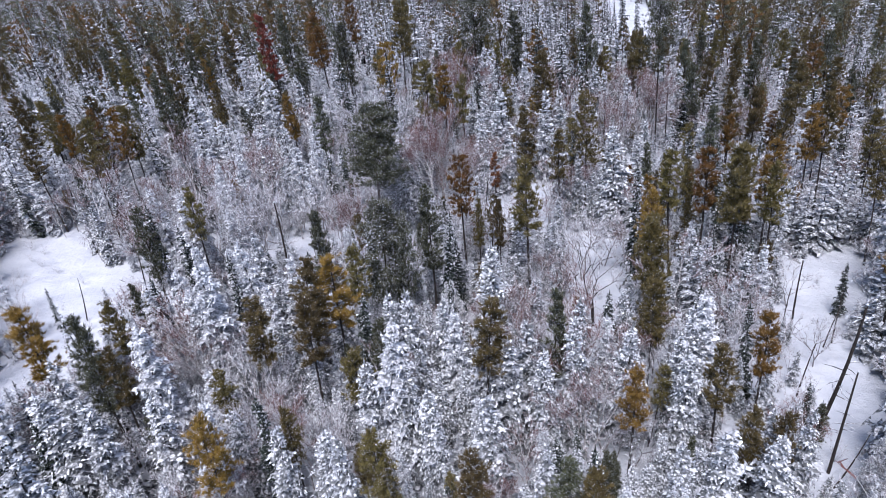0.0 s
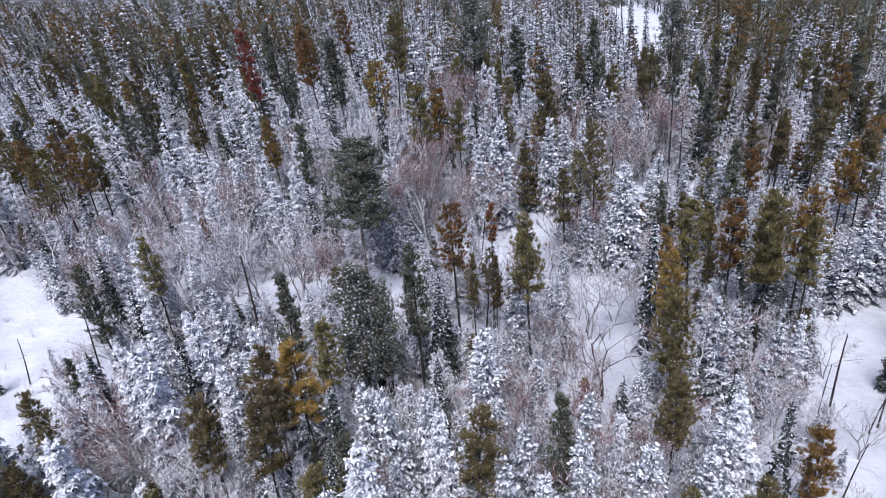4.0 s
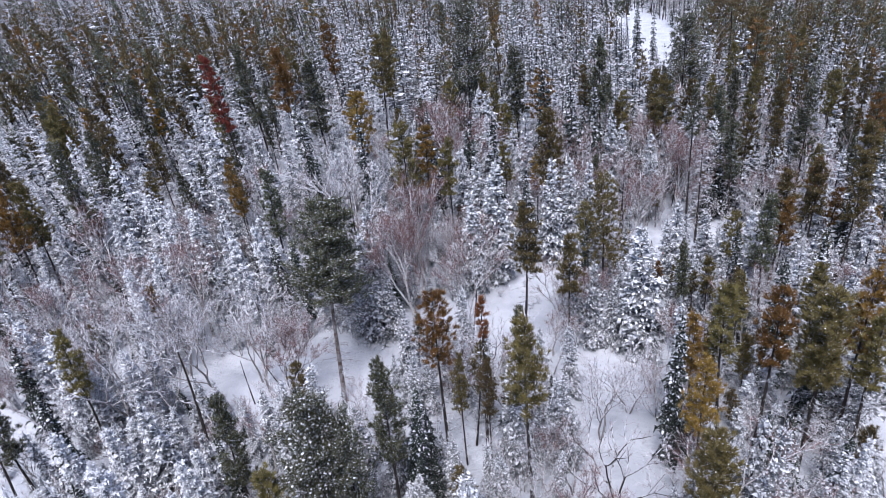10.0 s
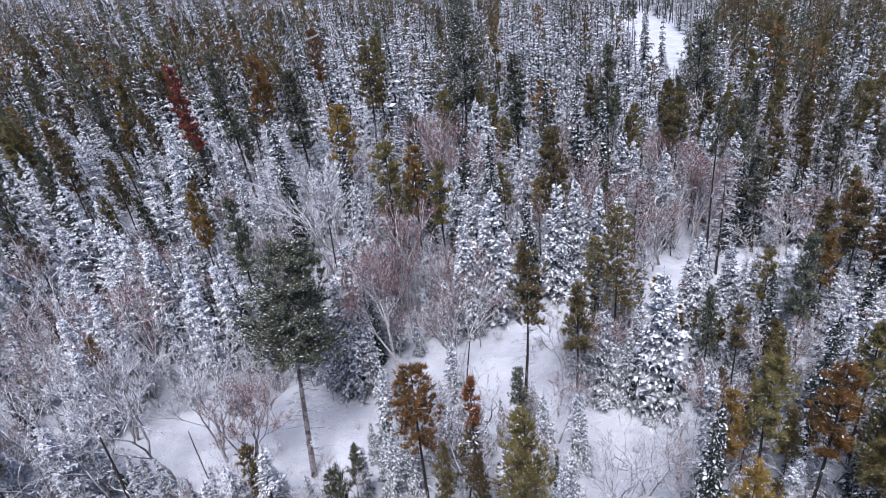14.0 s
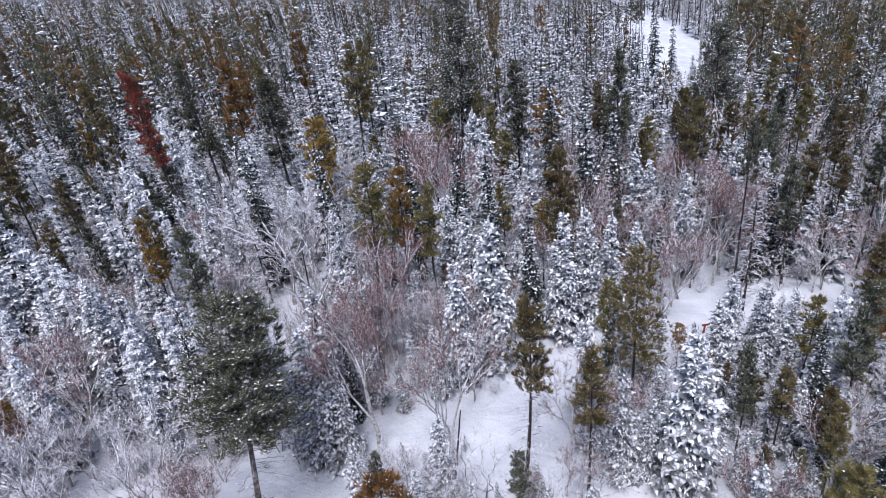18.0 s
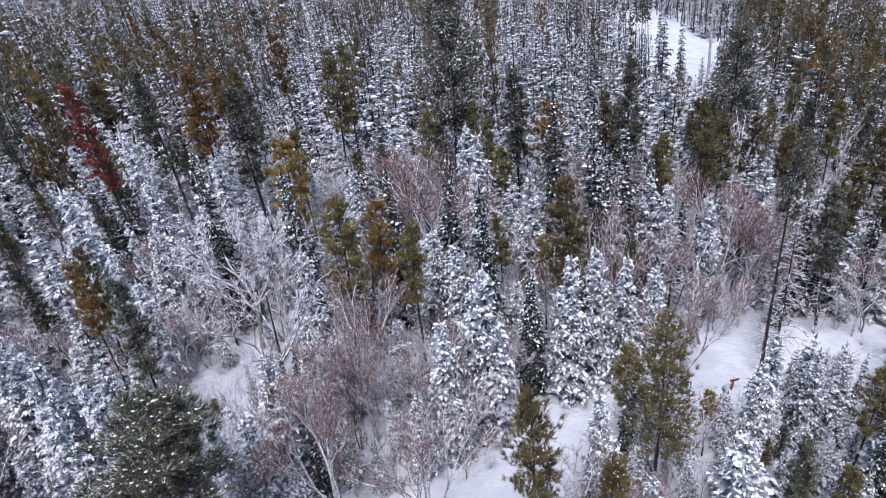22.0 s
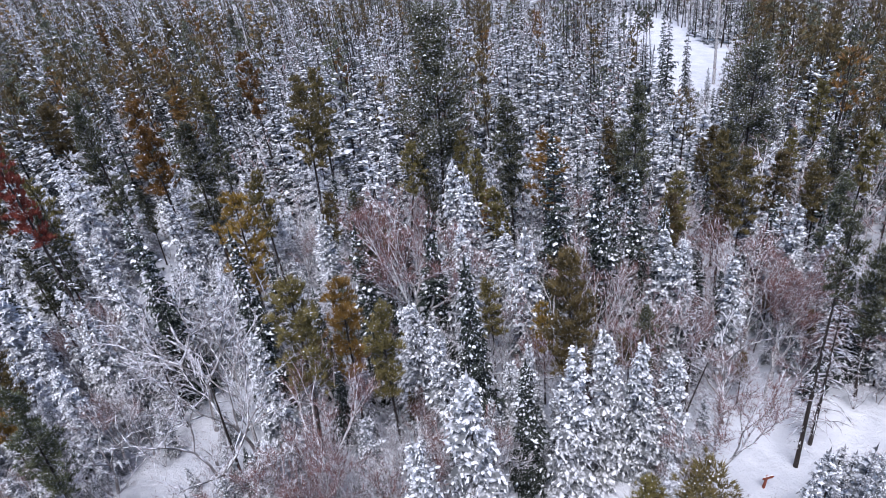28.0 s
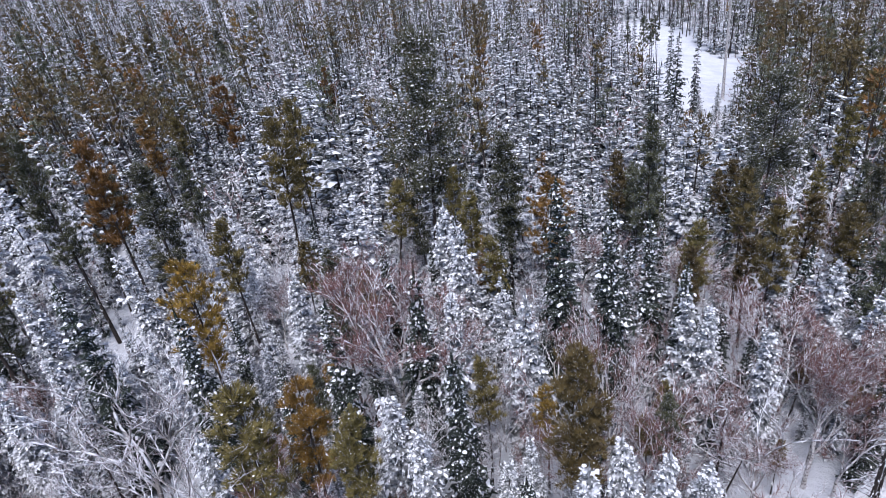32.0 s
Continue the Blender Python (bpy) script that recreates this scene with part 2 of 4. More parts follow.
# Each kind below returns {part name: (Build, material)} for a tree that stands at the origin.
def grow_spruce(rng, detail=1.0, snowy=0.8, wide=1.0, needles=SPRUCE, h=10.0, bare=0.05):
    """A narrow spruce: drooping sprays set unevenly round the stem, soft cushions of snow on their backs and tips."""
    trunk, crown, snow = Build(), Build(), Build()
    fine, mid = detail > 0.6, detail > 0.4
    snowy *= rng.choice((1.15, 1.1, 1.0, 0.85, 0.6))
    lean = polar(rng.uniform(0, 7)) * rng.uniform(0, 0.3)
    axis = lambda z: lean * (z / h) ** 2 + UP * z
    n = 6 if fine else 2
    trunk.tube([axis(h * i / n) for i in range(n + 1)], [0.011 * h * (1 - 0.93 * i / n) for i in range(n + 1)], 6 if fine else 3)
    z = h * bare
    top = 0.136 * h * wide
    uneven = rng.uniform(0, 50)
    while z < h * 0.975:
        k = z / h
        step = (0.24 + 0.15 * (1 - k)) * (1.0 if fine else h / 10) / (0.30 + 0.70 * detail)
        count = max(3, round((3.4 + 3.4 * (1 - k)) * (0.55 + 0.45 * detail)))
        a0 = rng.uniform(0, 7)
        for j in range(count):
            if rng.random() < 0.10:
                continue
            a = a0 + 2 * math.pi * j / count + rng.uniform(-0.5, 0.5)
            zj = min(0.985 * h, max(0.3, z + rng.uniform(-0.75, 0.75) * step))
            k = zj / h
            r = top * (1 - k) ** 0.68 * (0.65 + 0.35 * min(1, k / 0.15)) + 0.10
            r *= 1 + 0.45 * noise.noise(Vector((zj * 0.8, uneven + 0.8 * math.cos(a), 0.8 * math.sin(a))))
            o, s = polar(a), polar(a + math.pi / 2)
            ln = r * rng.uniform(0.6, 1.25)
            droop = (-0.75 + 0.95 * k) * ln * rng.uniform(0.7, 1.35)
            p0 = axis(zj)
            p1 = p0 + o * ln * 0.55 + UP * droop * 0.3
            p2 = p0 + o * ln + UP * (droop + 0.04 * ln)
            w = (0.13 + 0.22 * ln) * (1.0 if fine else 1.15)
            hang = UP * (-0.40 * w)
            crown.tri(p0, p1 + s * w + hang, p2)
            crown.tri(p0, p2, p1 - s * w + hang)
            d = (p2 - p1).normalized()
            up = d.cross(s)
            up = up if up.z > 0 else -up
            if fine:
                for q in (0.32, 0.60, 0.88):
                    c = p0.lerp(p1, q / 0.55) if q < 0.55 else p1.lerp(p2, (q - 0.55) / 0.45)
                    for side in (1, -1):
                        tip = c + s * side * w * rng.uniform(0.9, 1.8) * (1.2 - q * 0.7) + o * w * rng.uniform(0.3, 0.9) + UP * w * rng.uniform(-1.2, -0.2)
                        crown.tri(c - o * 0.12 * w, tip, c + o * 0.45 * w)
                        if rng.random() < snowy * 0.8:
                            big = rng.uniform(0.3, 1.1) * (0.045 + 0.042 * ln)
                            snow.pad(rng, c.lerp(tip, rng.uniform(0.3, 0.95)) + UP * 0.02, (tip - c).normalized(), d, (up + UP).normalized(), big * 1.3, big, big * 0.8)
                for _ in range(3):
                    if rng.random() < snowy * 0.75:
                        big = rng.uniform(0.25, 1.0) ** 1.4 * (0.075 + 0.075 * ln)
                        snow.pad(rng, p1.lerp(p2, rng.uniform(-0.4, 1.0)) + UP * 0.03 + s * rng.uniform(-0.6, 0.6) * w, d, s, (up + UP).normalized(), big * 1.25, big * 1.0, big * 0.8)
            else:
                for q in ((0.35, 0.62, 0.9) if mid else (0.55, 0.9)):
                    if rng.random() < snowy * (0.8 if mid else 0.62):
                        big = rng.uniform(0.35, 1.3) * (0.065 + 0.090 * ln) * (1.0 if mid else 1.2)
                        snow.flake(rng, p0.lerp(p2, q) + UP * 0.03 + s * rng.uniform(-0.6, 0.6) * w, d, s, up, big * 1.5, big * 0.9, big * 0.7)
        z += step
    tip = axis(h)
    for q in (1.0, 3.1, 5.2):
        crown.tri(tip + UP * 0.3, tip + polar(q, -5) * 0.10, tip + polar(q + 2.1, -5) * 0.10)
    return {"trunk": (trunk, BARK), "crown": (crown, SPRUCE_FAR if needles is SPRUCE and detail < 0.4 else needles), "snow_load": (snow, SNOW)}


def tuft(b, rng, c, d, size, blades, thin=0.18):
    """A tuft of needles: narrow blades that sweep along a shoot like a brush."""
    for _ in range(blades):
        q = Vector((rng.gauss(0, 1), rng.gauss(0, 1), rng.gauss(0, 1))).normalized()
        e = (d * 1.15 + q * 0.85).normalized() * size * rng.uniform(0.7, 1.3)
        w = q.cross(d)
        w = (w if w.length > 0.1 else UP).normalized() * size * thin
        p = c + q * size * 0.25
        b.tri(p - w, p + w, p + e)


def grow_pine(rng, detail=1.0, needles=PINE_OLIVE, h=12.0, crown_from=0.56, wide=1.0, snowy=0.28, tiers=1.0, dome=0.9, bark=BARK, dense=1.15, stout=1.0, needle=1.0):
    """A pine: slim bare trunk with dead stubs, and a crown of needle tufts on rising branches, open and uneven."""
    trunk, crown, snow = Build(), Build(), Build()
    fine = detail > 0.6
    bend = polar(rng.uniform(0, 7)) * rng.uniform(0.1, 0.55)
    axis = lambda z: bend * math.sin(2.2 * z / h) + UP * z
    n = 8 if fine else 3
    trunk.tube([axis(h * i / n) for i in range(n + 1)], [0.0100 * stout * h * (1 - 0.88 * i / n) for i in range(n + 1)], 6 if fine else 3)
    z = h * crown_from
    gap = rng.uniform(0, 50)
    while z < h * 0.99:
        k = (z / h - crown_from) / (1 - crown_from)
        r = 0.84 * wide * (0.26 + 1.05 * math.sin(math.pi * min(1, 0.22 + 0.78 * k)) ** dome * (1 - 0.38 * k)) * (1 + 0.5 * noise.noise(Vector((z * 1.3, gap, 3))))
        count = max(2, round((2.6 + 1.8 * wide) * dense * (0.5 + 0.5 * detail) * (1.1 - 0.35 * k)))
        for j in range(count):
            a = rng.uniform(0, 2 * math.pi)
            o = polar(a)
            ln = r * rng.uniform(0.5, 1.2)
            rise = ln * rng.uniform(0.0, 0.6)
            p0 = axis(z + rng.uniform(-0.2, 0.2))
            p2 = p0 + o * ln + UP * rise
            if fine:
                trunk.tube([p0, p2], [0.018, 0.005], 3)
            tufts = max(2, round(4.5 + 1.2 * wide)) if fine else (3 if detail > 0.4 else 2)
            for q in range(tufts):
                f = 0.35 + 0.65 * (q + rng.random()) / tufts
                c = p0.lerp(p2, f) + Vector((rng.gauss(0, 1), rng.gauss(0, 1), rng.gauss(0, 0.6))) * 0.12 * wide
                size = needle * rng.uniform(0.15, 0.29) * (1.0 if fine else (1.3 if detail > 0.4 else 1.7)) * (0.85 + 0.15 * wide)
                tuft(crown, rng, c, (o * 0.55 + UP).normalized(), size * (0.9 if wide > 1.5 else 1.0), 20 if fine else (7 if detail > 0.4 else 6), 0.085 / needle if fine else 0.16)
                if rng.random() < snowy * (0.9 if fine else 0.3):
                    big = rng.uniform(0.015, 0.042) * (1.0 if fine else 1.7) * needle ** 2
                    snow.flake(rng, c + UP * 0.12, o, polar(a + 1.57), UP, big * 1.4, big, big * 0.8)
        z += h * 0.027 * tiers / (0.35 + 0.65 * detail)
    if fine:
        z = h * 0.10
        while z < h * crown_from:
            a = rng.uniform(0, 7)
            o = polar(a)
            ln = rng.uniform(0.35, 1.15) * (0.6 + 0.4 * wide) * (0.55 + 0.6 * z / (h * crown_from))
            p0 = axis(z)
            p2 = p0 + o * ln + UP * rng.uniform(-0.35, 0.05) * ln
            trunk.tube([p0, p0.lerp(p2, 0.6) + UP * 0.05, p2], [0.018, 0.011, 0.004], 3)
            for _ in range(7):
                c = p0.lerp(p2, rng.uniform(0.25, 1.0))
                t = c + (o * rng.uniform(0.2, 1.0) + polar(a + rng.choice((-1, 1)) * 1.3)) * rng.uniform(0.12, 0.30) + UP * rng.uniform(-0.20, 0.06)
                (snow if rng.random() < 0.35 else trunk).tri(c + UP * 0.012, c - UP * 0.012, t)
            for _ in range(2):
                if rng.random() < 0.75:
                    big = rng.uniform(0.025, 0.065)
                    snow.flake(rng, p0.lerp(p2, rng.uniform(0.25, 0.95)) + UP * 0.03, o, polar(a + 1.57), UP, big * 1.7, big * 0.8, big * 0.8)
            z += h * 0.0100
    return {"trunk": (trunk, bark), "crown": (crown, needles), "snow_load": (snow, SNOW)}


def grow_bare(rng, detail=1.0, h=9.0, bark=BARK_PALE, twig=TWIG, frosted=0.5, stems=1, wide=1.0, fork=0.0, dense=1.0, stout=1.0, rise=1.0):
    """A leafless broadleaf tree or thicket: stems and limbs, a haze of fine twigs, rime and snow along them."""
    trunk, twigs, snow, own = Build(), Build(), Build(), []
    fine = detail > 0.6
    thicket = stems > 4
    if stems == 0:
        stems = rng.choice((1, 2, 2, 3))
    for st in range(stems):
        out = polar(rng.uniform(0, 7)) * (rng.uniform(0.1, 0.4) + fork if stems > 1 else rng.uniform(0, 0.12))
        hs = h * rng.uniform(0.7, 1.0)
        curve = polar(rng.uniform(0, 7)) * rng.uniform(0.15, 0.5)
        axis = lambda z, o=out, c=curve: o * z + c * math.sin(3.0 * z / h) + UP * z
        n = 6 if fine else 2
        rad = 0.0105 * h * stout / (1 + 0.25 * (stems - 1))
        trunk.tube([axis(hs * i / n) for i in range(n + 1)], [rad * (1 - 0.9 * i / n) for i in range(n + 1)], 5 if fine else 3)
        count = max(3, round((18 if stems == 1 else (5 if thicket else 10)) * (0.35 + 0.65 * detail)))
        for j in range(count):
            k = 0.2 + 0.77 * (j + rng.random()) / count
            a = rng.uniform(0, 2 * math.pi)
            o = polar(a)
            ln = wide * h * (0.09 + 0.20 * math.sin(math.pi * (0.25 + 0.7 * k))) * rng.uniform(0.6, 1.25) * (1.0 if stems == 1 else 0.7)
            p0 = axis(hs * k)
            p1 = p0 + o * ln * 0.5 + UP * ln * rng.uniform(0.25, 0.7) * rise
            p2 = p1 + o * ln * 0.4 + UP * ln * rng.uniform(0.1, 0.9) * rise
            limb = trunk
            if fine and stems == 1 and dense > 1 and k < 0.64:
                limb = Build()
                own.append(limb)
            limb.tube([p0, p1, p2] if fine else [p0, p2], [rad * 0.36 * (1.15 - k * 0.6), rad * 0.19, 0.006] if fine else [rad * 0.4, 0.012], 3)
            subs = (4 if thicket else 7) if fine else (3 if detail > 0.4 else 2)
            for q in range(subs):
                f = 0.25 + 0.75 * (q + rng.random()) / subs
                c = p0.lerp(p1, f * 2) if f < 0.5 else p1.lerp(p2, f * 2 - 1)
                b = a + rng.choice((-1, 1)) * rng.uniform(0.3, 1.3)
                d = (polar(b) + UP * rng.uniform(0.1, 1.2)).normalized() * ln * rng.uniform(0.3, 0.65)
                side = polar(b + 1.57)
                white = rng.random() < frosted
                w = (0.020 if fine else (0.035 if detail > 0.4 else 0.06)) * (1.3 if white else 1.0)
                (snow if white else twigs).tri(c - side * w, c + side * w, c + d)
                for _ in range(round(((6 if thicket else 8) if fine else (4 if detail > 0.4 else 3)) * dense)):
                    e = c + d * rng.uniform(0.1, 0.95)
                    t = e + (d.normalized() * 0.6 + Vector((rng.gauss(0, 0.7), rng.gauss(0, 0.7), rng.gauss(0.25, 0.5)))) * rng.uniform(0.25, 0.6) * (0.25 + 0.035 * h)
                    rime = rng.random() < frosted
                    s2 = polar(rng.uniform(0, 7), rng.uniform(-0.4, 0.4)) * w * (1.15 if rime else 0.7)
                    (snow if rime else twigs).tri(e - s2, e + s2, t)
                if white and fine and rng.random() < 0.6:
                    snow.lump(rng, c + d * 0.4 + UP * 0.01, d.normalized(), side, UP, d.length * 0.40, 0.030, 0.030)
            if fine and rng.random() < frosted + 0.15:
                snow.lump(rng, p0.lerp(p1, 0.6) + UP * 0.02, (p1 - p0).normalized(), polar(a + 1.57), UP, ln * 0.28, rad * 0.3 + 0.012, rad * 0.3 + 0.015)
                snow.lump(rng, p1.lerp(p2, 0.4) + UP * 0.015, (p2 - p1).normalized(), polar(a + 1.57), UP, ln * 0.24, 0.024, 0.026)
    return {"trunk": (trunk, bark), **{"limb %d" % i: (b, bark) for i, b in enumerate(own)}, "crown": (twigs, twig), "snow_load": (snow, FROST)}


def grow_spread(rng, detail=1.0, h=9.0, bark=BARK_PALE, twig=TWIG, frosted=0.12, stems=1, spread=0.40, haze=8, stout=1.0, levels=4, lift=0.25, snowy=0.5, crook=0.2):
    """A leafless tree that forks again and again into a fan of limbs, with fine twigs outermost and snow along the limbs."""
    trunk, twigs, snow, own = Build(), Build(), Build(), []

    def branch(p, d, ln, r, level, into):
        side = d.orthogonal().normalized()
        d2 = (d + Vector((rng.gauss(0, crook), rng.gauss(0, crook), lift * rng.uniform(0.0, 0.8)))).normalized()
        p1 = p + d * ln * 0.5
        p2 = p1 + d2 * ln * 0.5
        into.tube([p, p1, p2], [r, r * 0.86, r * 0.70], 6 if level == 0 else (4 if level < 3 else 3))
        for a, b, e in ((p, p1, d), (p1, p2, d2)):
            if level > 0 and rng.random() < snowy * (1.15 - 0.8 * abs(e.z)):
                w = e.cross(UP)
                w = w.normalized() if w.length > 0.05 else side
                snow.lump(rng, a.lerp(b, 0.5) + UP * r * 0.75, e, w, e.cross(w) * (1 if e.cross(w).z > 0 else -1), ln * 0.27, r * 0.85 + 0.016, r * 0.6 + 0.016)
        if level >= 2:
            for _ in range(haze if level > 2 else haze // 2):
                c = p.lerp(p1, rng.random()) if rng.random() < 0.4 else p1.lerp(p2, rng.random())
                q = (d2 + Vector((rng.gauss(0, 0.65), rng.gauss(0, 0.65), rng.gauss(0.15, 0.45)))).normalized() * rng.uniform(0.25, 0.75) * (0.4 + 0.06 * h)
                w = polar(rng.uniform(0, 7), rng.uniform(-0.5, 0.5)) * 0.013
                white = rng.random() < frosted
                (snow if white else twigs).tri(c - w, c + w, c + q)
                for _ in range(4):
                    e = c + q * rng.uniform(0.25, 0.95)
                    t = e + (q.normalized() * 0.7 + Vector((rng.gauss(0, 0.55), rng.gauss(0, 0.55), rng.gauss(0.15, 0.4)))) * rng.uniform(0.15, 0.42) * (0.4 + 0.06 * h)
                    rime = rng.random() < frosted
                    w2 = polar(rng.uniform(0, 7), rng.uniform(-0.5, 0.5)) * (0.014 if rime else 0.010)
                    (snow if rime else twigs).tri(e - w2, e + w2, t)
        if level >= levels:
            return
        kids = rng.choice((2, 2, 3)) if level else rng.choice((3, 3, 4))
        a0 = rng.uniform(0, 7)
        w = d2.orthogonal().normalized()
        x = d2.cross(w)
        for j in range(kids):
            t = spread * rng.uniform(0.55, 1.35)
            a = a0 + 2 * math.pi * j / kids + rng.uniform(-0.5, 0.5)
            e = (d2 * math.cos(t) + (w * math.cos(a) + x * math.sin(a)) * math.sin(t)).normalized()
            to = into
            if level == 0 and stems == 1:
                to = Build()
                own.append(to)
            start = p2 if j else p1.lerp(p2, rng.uniform(0.4, 1.0))
            branch(start, e, ln * rng.uniform(0.62, 0.92), r * (0.68 if kids < 3 else 0.58), level + 1, to)

    for st in range(stems):
        tip = 0.0 if stems == 1 else rng.uniform(0.10, 0.32)
        a = 2 * math.pi * st / stems + rng.uniform(-0.6, 0.6)
        branch(polar(a) * 0.02 * h * (stems > 1), (UP + polar(a) * tip).normalized(), 0.34 * h * rng.uniform(0.85, 1.1), 0.0125 * h * stout / (1 + 0.2 * (stems - 1)), 0, trunk)
    high = max(max(q.z for q in b.v) for b in (trunk, twigs, *own) if b.v)
    for b in (trunk, twigs, snow, *own):
        b.v = [q * (h / high) for q in b.v]
    return {"trunk": (trunk, bark), **{"limb %d" % i: (b, bark) for i, b in enumerate(own)}, "crown": (twigs, twig), "snow_load": (snow, FROST)}


def grow_leafless(rng, detail=1.0, h=9.0, near=None, far=None):
    """A forking tree close by; a plainer one of the same looks in the gathered stands."""
    return grow_spread(rng, detail, h, **near) if detail > 0.6 else grow_bare(rng, detail, h, **far)


def grow_dead_spruce(rng, detail=1.0, h=9.0):
    """A dead spruce: whorls of bare drooping branches, each with a line of snow."""
    trunk, branches, snow = Build(), Build(), Build()
    lean = polar(rng.uniform(0, 7)) * 0.3
    axis = lambda z: lean * (z / h) ** 2 + UP * z
    trunk.tube([axis(h * i / 6) for i in range(7)], [0.0125 * h * (1 - 0.9 * i / 6) for i in range(7)], 6)
    z = 0.12 * h
    while z < 0.97 * h:
        for _ in range(4):
            a = rng.uniform(0, 7)
            o, s = polar(a), polar(a + 1.57)
            ln = (0.35 + 0.17 * h * (1 - z / h) ** 0.7) * rng.uniform(0.6, 1.2)
            p0 = axis(z + rng.uniform(-0.1, 0.1))
            p1 = p0 + o * ln * 0.55 + UP * 0.05 * ln
            p2 = p0 + o * ln - UP * ln * rng.uniform(0.1, 0.45)
            branches.tube([p0, p1, p2], [0.024, 0.015, 0.005], 3)
            for q in range(4):
                c = p0.lerp(p1, 0.5 + 0.5 * rng.random()) if q < 2 else p1.lerp(p2, rng.random())
                t = c + (o * 0.5 + s * rng.choice((-1, 1)) * 0.8) * rng.uniform(0.2, 0.5) - UP * rng.uniform(0.0, 0.25)
                (snow if rng.random() < 0.5 else branches).tri(c + UP * 0.02, c - UP * 0.02, t)
            if rng.random() < 0.75:
                snow.lump(rng, p0.lerp(p1, 0.6) + UP * 0.03, (p1 - p0).normalized(), s, UP, ln * 0.25, 0.035, 0.035)
                snow.lump(rng, p1.lerp(p2, 0.4) + UP * 0.03, (p2 - p1).normalized(), s, UP, ln * 0.2, 0.03, 0.03)
        z += h * 0.035
    return {"trunk": (trunk, BARK), "crown": (branches, TWIG_GREY), "snow_load": (snow, SNOW)}


def grow_snag(rng, detail=1.0, h=7.0, bark=BARK):
    """A dead, broken trunk with stubs."""
    trunk, snow = Build(), Build()
    bend = polar(rng.uniform(0, 7)) * rng.uniform(0.1, 0.4)
    axis = lambda z: bend * math.sin(1.8 * z / h) + UP * z
    n = 6
    trunk.tube([axis(h * i / n) for i in range(n + 1)], [0.0135 * h * (1 - 0.6 * i / n) for i in range(n + 1)], 6)
    trunk.tube([axis(h), axis(h) + UP * 0.18 + bend * 0.1], [0.0135 * h * 0.4, 0.01], 6)
    for _ in range(16):
        z = h * rng.uniform(0.25, 0.97)
        a = rng.uniform(0, 7)
        p = axis(z)
        q = p + polar(a, rng.uniform(-0.3, 0.3)) * rng.uniform(0.2, 0.9)
        trunk.tube([p, p.lerp(q, 0.5) + UP * 0.03, q], [0.025, 0.016, 0.006], 3)
        if rng.random() < 0.5:
            snow.lump(rng, p.lerp(q, 0.5) + UP * 0.05, (q - p).normalized(), polar(a + 1.57), UP, 0.2, 0.03, 0.03)
    snow.lump(rng, axis(h) + UP * 0.12, polar(0), polar(1.57), UP, 0.08, 0.08, 0.07)
    return {"trunk": (trunk, bark), "snow_load": (snow, SNOW)}


def slant(x, y):
    """Degrees by which the wood leans towards -x: most in the old stand past the clearings."""
    far = min(1.0, max(0.0, (-4 - x) / 18)) * min(1.0, max(0.0, (y - 66) / 24))
    return 2.5 + 5.5 * far + 2.5 * min(1.0, max(0.0, (x - 4) / 8))


